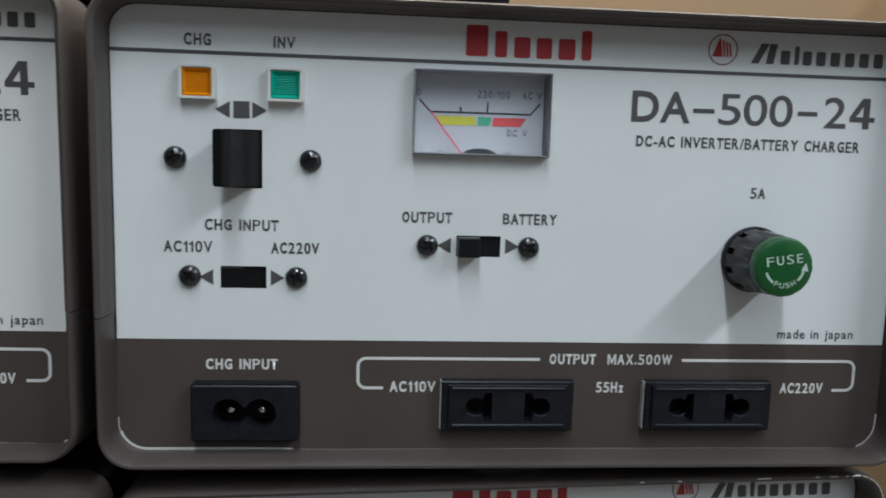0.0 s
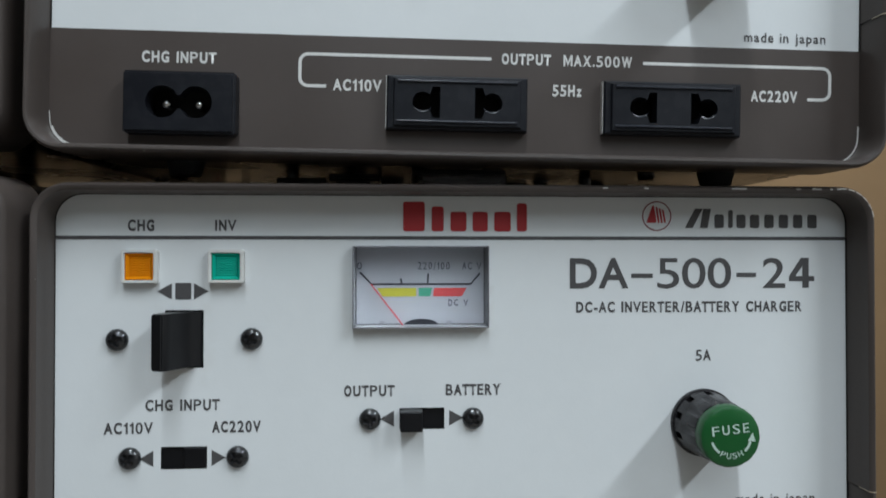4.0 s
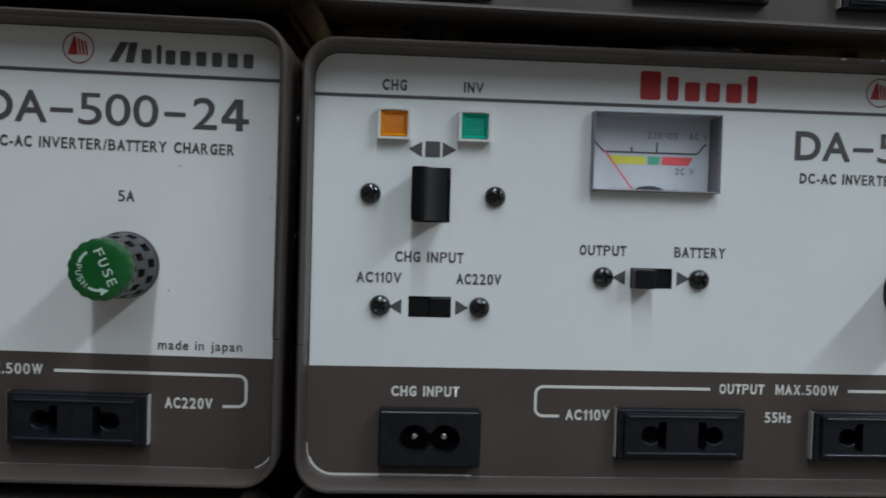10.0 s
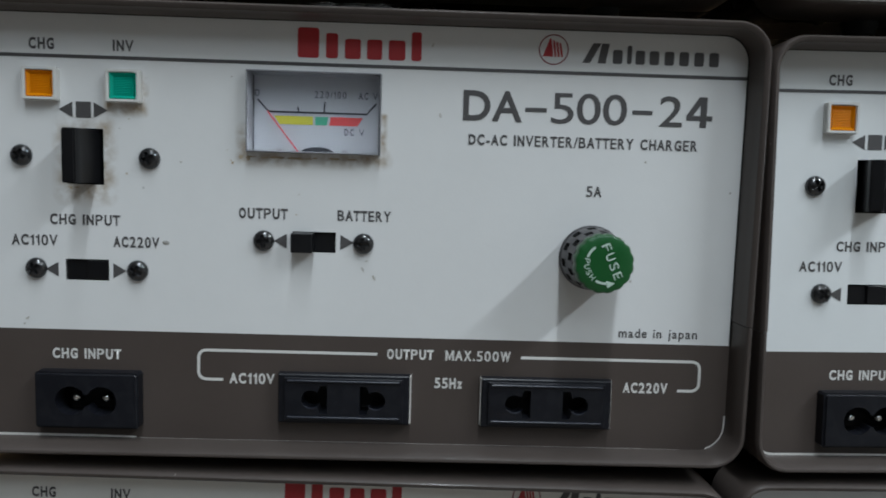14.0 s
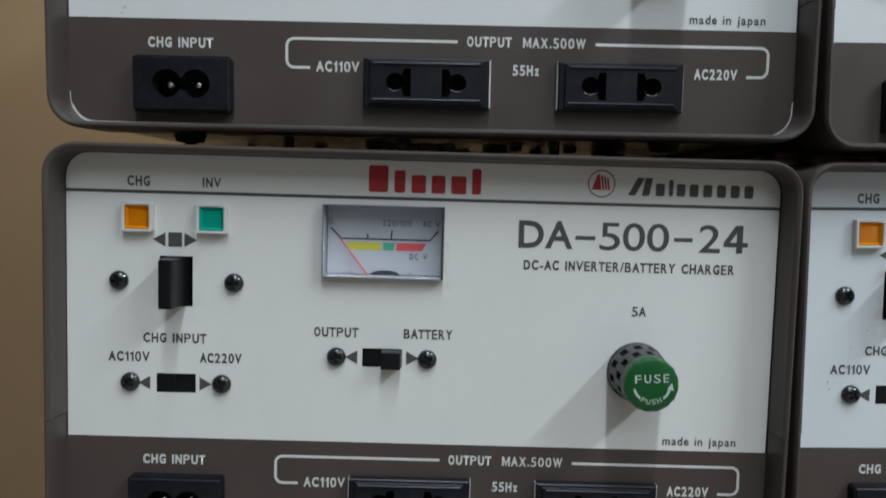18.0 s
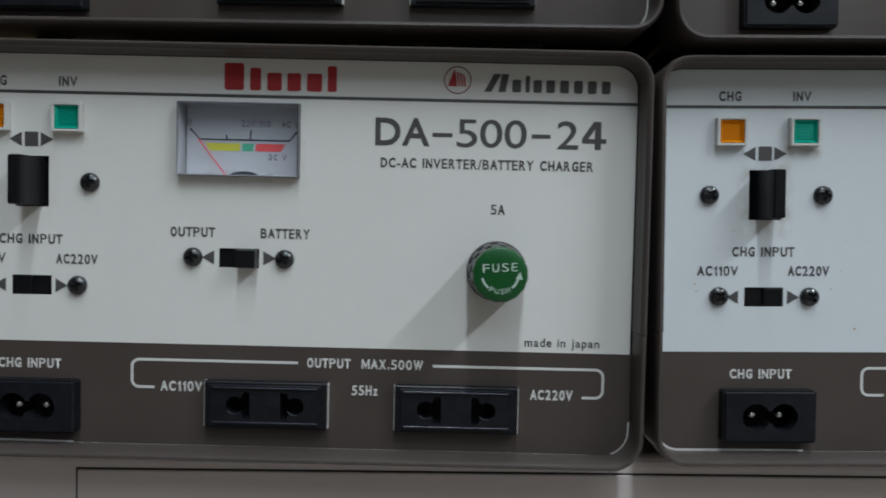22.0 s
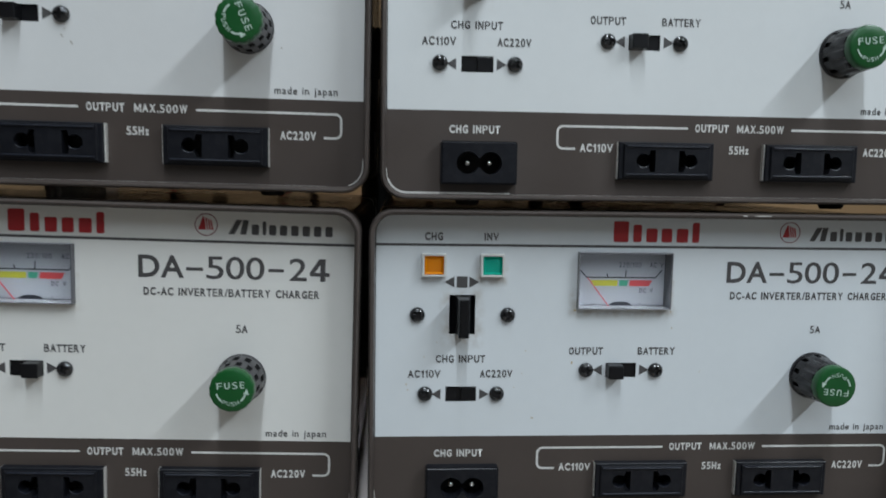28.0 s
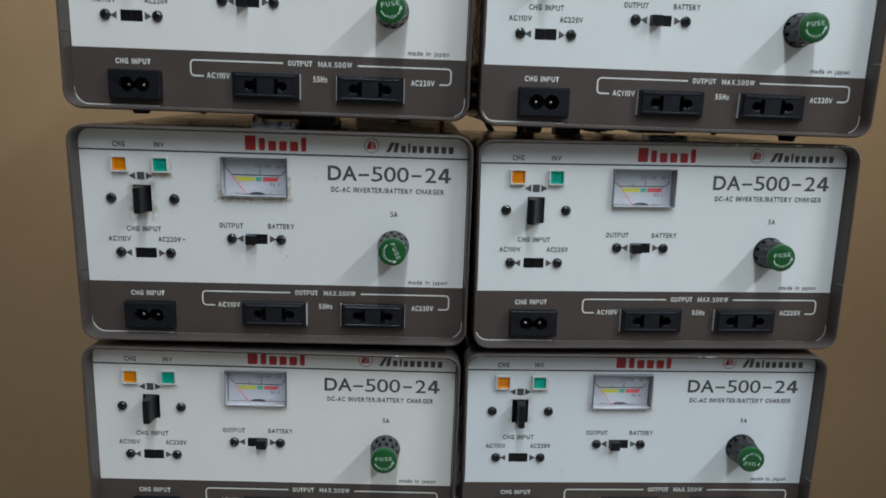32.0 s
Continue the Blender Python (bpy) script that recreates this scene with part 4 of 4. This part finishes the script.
FLOOR, CEIL = -0.95, 1.75
slab("floor", -2.6, 2.8, -3.6, 0.5, FLOOR - 0.1, FLOOR, floor_mat, "grey vinyl floor")
slab("ceiling", -2.6, 2.8, -3.6, 0.5, CEIL, CEIL + 0.1, room_mat, "plain off-white ceiling")
slab("wall_north", -2.6, 2.8, 0.36, 0.5, FLOOR, CEIL, wall_mat, "tan painted wall behind the stack")
# unseen wall, made dark so that less light bounces in from the left
slab("wall_west", -2.7, -2.6, -3.6, 0.5, FLOOR, CEIL, dim_mat, "unseen brown-grey wall, dark to cut bounced light")
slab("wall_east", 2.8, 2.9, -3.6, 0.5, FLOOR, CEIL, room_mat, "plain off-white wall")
# unseen low wall, added to keep the right-hand tube off the lower tan wall
slab("wall_partition", 0.46, 0.54, -0.15, 0.36, FLOOR, 0.40, dim_mat, "low unseen brown-grey wall, added to shade the tan wall")
# unseen wall, made dark to cut reflections in the black plastic
slab("wall_south", -2.6, 2.8, -3.6, -3.5, FLOOR, CEIL, dim_mat, "unseen brown-grey wall, dark to cut bounced light")

# the cabinet under the stack
ZC = -0.1945
cab = tagged(new("drawer_cabinet"), "pale grey enamelled steel drawer cabinet under the stack", "cabinet")
bm = bmesh.new()
box(bm, -329, 135, 18.6, 330, FLOOR * 1000 + 5, ZC * 1000, 4.0, 4)
part("body", finish("cabinet_body", bm, cabinet_mat), cab)
bm = bmesh.new()
box(bm, -299, 105, 18.0, 40, -402, -201.1, 0.5, 2)
part("drawer_front", finish("drawer_front", bm, cabinet_mat), cab, "pale grey drawer front")
bm = bmesh.new()
box(bm, -299.55, 105.55, 18.45, 19, -403, -200.55)
part("drawer_gap", finish("drawer_gap", bm, black_matt), cab, "dark gap round the drawer")

cab.matrix_world = at(-115, 0, -200) @ pose(0, 0, 0, 0, 0.8, 0) @ at(115, 0, 200)

# ---- the six inverters ----
inverter("white-fronted power inverter, rocker tilted, standing on another inverter", pose(0.0005, -0.0049, 0.1296, 0.42, 0.92, -0.90), paint_clean, -24, -1, -1, 8, 8.2, True, front_foot=5.6)
chipped = inverter("white-fronted power inverter, rocker tilted, stacked between two others", pose(0.0000, 0.0000, 0.0000, 0.00, 0.00, 0.00), paint_clean, -24, 1, -1, 6, 4.6, True)
grimy = inverter("white-fronted power inverter with grimy panel and twisted green fuse cap", pose(-0.2261, -0.0024, 0.0035, 1.59, 0.73, -0.72), paint_dirty, 0, 1, -1, -66, 6.0, False, (((1, 0.42),), ((-1, 0.22), (1, 0.12))))
inverter("white-fronted power inverter with upright rocker, on the grey cabinet", pose(-0.2305, 0.0001, -0.1250, 0.67, 1.21, -1.17), paint_warm, 0, -1, 1, 4, 6.0, False, (((-1, 0.22), (1, 0.22)), ((-1, 0.22), (1, 0.22))))
yellowed = inverter("white-fronted power inverter with yellowed panel and upturned fuse cap", pose(-0.0040, 0.0007, -0.1273, 0.70, 0.11, -0.87), paint_light, 0, 1, -1, 176, 6.0, True)
inverter("white-fronted power inverter, upright fuse cap, standing on another inverter", pose(-0.2272, 0.0009, 0.1349, 0.80, 0.99, -1.71), paint_warm, 0, -1, -1, 10, 9.0, False, (((1, 0.22),), ((-1, 0.22), (1, 0.22))))

# a chip in the enamel of the grimy panel, beside the switch's lettering
bm = bmesh.new()
lathe(bm, [(1.05, 0.0), (1.0, -0.10), (0.6, -0.22), (0.2, -0.25)], 14)
bmesh.ops.scale(bm, vec=(1.0, 1.0, 0.55), verts=bm.verts)
front = [o for o in grimy.children if o.name.startswith("front_panel")][0]
part("paint_blister", finish("paint_blister", bm, mat("chipped_enamel", (0.34, 0.33, 0.31), 0.4, vary=0.25, scale=300), smooth=True), front, "grey blister in the enamel", at(-51.2, 0, -4.0))
smudge_mat = mat("grey_brown_smudge", (0.44, 0.42, 0.38), 0.6, vary=0.2, scale=500)
dirt_mat = mat("brown_dirt_speck", (0.43, 0.35, 0.25), 0.7, vary=0.3, scale=500)


def smudge(panel, x, z, w, h, m, turn=0.0):
    """A thin ragged mark on the enamel."""
    pts = []
    for k in range(11):
        a, q = 2 * math.pi * k / 11, random.uniform(0.6, 1.0)
        u, v = w / 2 * q * math.cos(a), h / 2 * q * math.sin(a)
        pts.append((x + u * math.cos(turn) - v * math.sin(turn), z + u * math.sin(turn) + v * math.cos(turn)))
    part("smudge", finish("smudge", flat([pts], -0.06), m), panel, "faint smudge on the enamel")


for x, z, w, h, a in ((25.2, 33.8, 0.7, 1.6, 0.3), (22.6, 52.9, 0.7, 1.5, -0.4), (-46.9, 18.7, 0.7, 0.6, 0), (-63.8, 27.5, 0.5, 0.5, 0), (4.3, -10.1, 0.5, 1.7, 0.5), (7.6, -12.5, 0.8, 2.0, 0.4), (5.4, -7.7, 1.2, 0.5, 0.2),
                      (83.6, 22.6, 0.9, 0.8, 0), (81.2, -11.5, 0.7, 0.9, 0), (108.3, 14.6, 0.7, 1.0, 0), (-32.8, 42.6, 0.6, 0.5, 0), (-90.3, -26.6, 1.6, 0.8, 0.6), (-91.2, -28.2, 0.9, 0.6, 0)):
    smudge(front, x, z, w, h, smudge_mat, a)
for x, z, w in ((-13.9, 10.6, 0.45), (-14.6, 4.9, 0.5), (-32.9, 19.6, 0.5), (-34.0, 22.4, 0.35), (-61.2, 30.2, 0.4), (-61.9, 15.1, 0.7), (-32.5, 19.0, 1.0), (-30.2, 20.6, 1.5), (-28.2, 20.4, 1.8)):
    smudge(front, x, z, w, w, dirt_mat)
for k in range(14):
    x = random.uniform(-29.0, -3.0 if k < 9 else 9.0)
    smudge(front, x, 20.85 - random.uniform(0, 0.7) ** 2, random.uniform(1.6, 4.2), random.uniform(0.4, 0.8), dirt_mat)
for k in range(7):
    smudge(front, random.uniform(-79, -68), 11.2 - random.uniform(0, 0.8), random.uniform(0.4, 1.4), random.uniform(0.3, 0.6), dirt_mat)

faded_mat = mat("yellow_brown_speck", (0.46, 0.36, 0.21), 0.7, vary=0.25, scale=500)
front = [o for o in yellowed.children if o.name.startswith("front_panel")][0]
for x, z, w, h in ((-29.4, 0.2, 0.8, 1.5), (-44.7, -22.2, 1.0, 0.8), (-28.9, 21.3, 1.4, 1.0), (-94.2, -10.6, 0.7, 0.6), (-94.8, -8.4, 0.6, 0.9), (-48.1, 5.0, 0.5, 0.5), (-87.9, 2.7, 0.5, 0.4), (10.3, 14.3, 0.5, 0.7), (9.6, 21.0, 0.9, 0.8),
                   (-52.3, -9.8, 0.6, 0.5), (-49.4, -4.2, 0.4, 0.6), (22.6, -3.4, 0.5, 0.4), (-83.0, 8.4, 0.5, 0.5)):
    smudge(front, x, z, w, h, faded_mat)

# ---- things between and behind the inverters ----
def clear_spacer(m, h):
    """A ribbed block of clear plastic between two cases, h high."""
    bm = bmesh.new()
    n = 36
    rows = []
    for k in range(n + 1):
        x = -11.5 + 23 * k / n
        y = -7.0 - 2.2 * abs(math.sin(math.pi * k / 12)) - 0.35 * math.sin(k * 1.7)
        up = h - 0.5 * abs(math.sin(math.pi * k / 12 + 0.6))
        rows.append([bm.verts.new(p) for p in ((x, 7, up), (x, y + 1.6, up), (x, y + 0.2, up - 1.0), (x, y + 1.3, h / 2), (x, y, 0.9), (x, y + 0.8, 0), (x, 7, 0))])
    for a, b in zip(rows, rows[1:]):
        for k in range(7):
            bm.faces.new((a[k], b[k], b[(k + 1) % 7], a[(k + 1) % 7]))
    bm.faces.new(rows[0]), bm.faces.new(rows[-1])
    bmesh.ops.recalc_face_normals(bm, faces=bm.faces)
    ob = tagged(new("clear_spacer", finish("clear_spacer", bm, milky)), "clear ribbed plastic spacer block between two stacked cases", "spacer", "clear spacers")
    ob.matrix_world = m
    return ob


def dark_block(x0, x1, y0, y1, z0, z1):
    """A black moulded block under a case, with a stepped lower edge and a ridge along its front."""
    bm = bmesh.new()
    low = z0 + 0.3 * (z1 - z0)
    box(bm, x0, x1, y0, y1, low, z1, 0.4)
    box(bm, x0 + 2, x1 - 3, y0 + 2, y1 - 2, z0, low + 0.3, 0.3)
    box(bm, x0 + 1, x1 - 1, y0 - 0.8, y0 + 0.5, (low + z1) / 2 - 0.5, (low + z1) / 2 + 0.5, 0.2)
    ob = tagged(new("connector_block", finish("connector_block", bm, black_plastic)), "black plastic connector block in the gap under a case", "connector", "connector blocks")
    return ob


dark_block(-56, -40, 40, 52, 59.5, 67.5)
dark_block(-38, -22, 30, 52, 64.5, 67.8)
dark_block(-12, 16, 16, 40, 64.6, 67.6)
dark_block(-237, -213, 16, 44, 68.8, 72.6)
dark_block(-211, -192, 20, 44, 63.0, 72.4)
for x, y, z in ((-273, 9, 62.6), (-173, 12, 62.2)):
    bm = bmesh.new()
    for sides, r in ((6, 3.2), (12, 1.7)):
        bmesh.ops.create_cone(bm, cap_ends=False, segments=sides, radius1=r, radius2=r, depth=2.4)
    for z_end in (-1.2, 1.2):
        rim = [e for e in bm.edges if all(abs(v.co.z - z_end) < 1e-4 for v in e.verts)]
        bmesh.ops.triangle_fill(bm, use_beauty=True, edges=rim)
    bmesh.ops.recalc_face_normals(bm, faces=bm.faces)
    nut = tagged(new("hex_nut", finish("hex_nut", bm, screw_mat)), "small dark steel nut lying on top of a case", "nut", "loose nuts")
    nut.matrix_world = at(x, y, z + 1.2)
clear_spacer(at(2.2, 5.5, 59.2), 5.0)
clear_spacer(at(-225.8, 6.5, 62.7), 5.6)
clear_spacer(at(-228.6, 26.0, -66.0), 7.0)


def cable(name, pts, r, m, label):
    """A round cable through points in millimetres."""
    cu = bpy.data.curves.new(name, "CURVE")
    cu.dimensions, cu.bevel_depth, cu.bevel_resolution, cu.resolution_u = "3D", r * MM, 3, 8
    sp = cu.splines.new("BEZIER")
    sp.bezier_points.add(len(pts) - 1)
    for p, q in zip(sp.bezier_points, pts):
        p.co = Vector(q) * MM
        p.handle_left_type = p.handle_right_type = "AUTO"
    tmp = bpy.data.objects.new(name, cu)
    scene.collection.objects.link(tmp)
    me = bpy.data.meshes.new_from_object(tmp.evaluated_get(bpy.context.evaluated_depsgraph_get()))
    bpy.data.objects.remove(tmp)
    me.materials.clear()
    me.materials.append(m)
    return tagged(new(name, me), label, "cable", "cables behind the stack")


for x, z, lean in ((-60, 66, 14), (-30, 66, -9), (-292, 68, 10), (-262, 68, -12), (-190, -62, 12), (-240, -62, -8), (-128, 70, 6)):
    cable("red_cable", [(x, 216, z + 60), (x + lean, 214, z + 8), (x + lean * 1.6, 213, z - 10), (x + 8, 217, z - 70)], 1.8, wire_red, "red insulated cable hanging behind the cases")
for x, z, lean in ((-70, 66, -12), (10, 66, 16), (-215, 66, -10), (-170, -62, 14), (-122, 30, 3), (-116, -20, -4)):
    cable("black_cable", [(x, 222, z + 70), (x + lean, 219, z + 6), (x + lean * 0.4, 218, z - 12), (x - 6, 221, z - 80)], 2.6, wire_black, "black cable hanging behind the cases")

# cables added to fill the dark left part of the upper right gap
for k in range(8):
    z, y = 76 + 4.6 * k + random.uniform(-2, 2), random.uniform(216, 250)
    end = random.uniform(-62, -34)
    cable("black_cable", [(-196, y, z + random.uniform(-5, 5)), (-150, y + 4, z - 3), (-105, y - 3, z + 2), (end, y + 2, z + random.uniform(-6, 2)), (end + 12, y + 4, z - 40)], random.uniform(2.2, 3.4), wire_black, "added black cable that darkens the gap behind the cases")

# added cable that hides the bright wall behind the gap between the stacks
cable("thick_black_cable", [(-113, 222, 45), (-115, 221, -20), (-113, 221, -110), (-115, 224, -193)], 11, wire_black, "thick black cable added to darken the gap between the two stacks")

# a dark case on top of the upper row
bm = bmesh.new()
box(bm, -262, 6, 34, 190, 199.0, 252, 4, 3)
tagged(new("black_case", finish("black_case", bm, case_mat)), "black steel case lying on top of the stack", "case")

# bare spots along the upper rims where the paint has rubbed off
chip_metal = mat("rubbed_bare_metal", (0.46, 0.445, 0.42), 0.4, metal=0.2, vary=0.25, scale=300)


def chip(thing, x, w):
    rim = [o for o in thing.children if o.name.startswith("bezel")][0]
    bm = bmesh.new()
    box(bm, x, x + w, -9.83, -9.4, 59.5, 59.95, 0.1, 1)
    part("bare_spot", finish("bare_spot", bm, chip_metal), rim, "bare spot in the rim's paint")


for x, w in ((38.0, 2.0), (49.2, 1.6), (73.2, 5.0), (91.0, 1.6), (95.4, 3.2), (100.4, 1.2), (102.4, 1.6)):
    chip(chipped, x, w * random.uniform(0.7, 1.0))
# worn rim corner, its highlight painted as an arc of pale metal
for k in range(6):
    a = radians(88 - 15 * k)
    bm = bmesh.new()
    box(bm, -0.9, 0.9, -9.83, -9.4, -0.2, 0.2, 0.1, 1)
    rim = [o for o in chipped.children if o.name.startswith("bezel")][0]
    part("bare_spot", finish("bare_spot", bm, chip_metal), rim, "bare spot in the rim's paint", at(OX1 - 9.5 + 8.7 * math.cos(a), 0, OZ1 - 9.5 + 8.7 * math.sin(a), 0, 90 - math.degrees(a), 0))
for x, w in ((31.8, 2.0), (36.5, 6.5)):
    chip(yellowed, x, w)
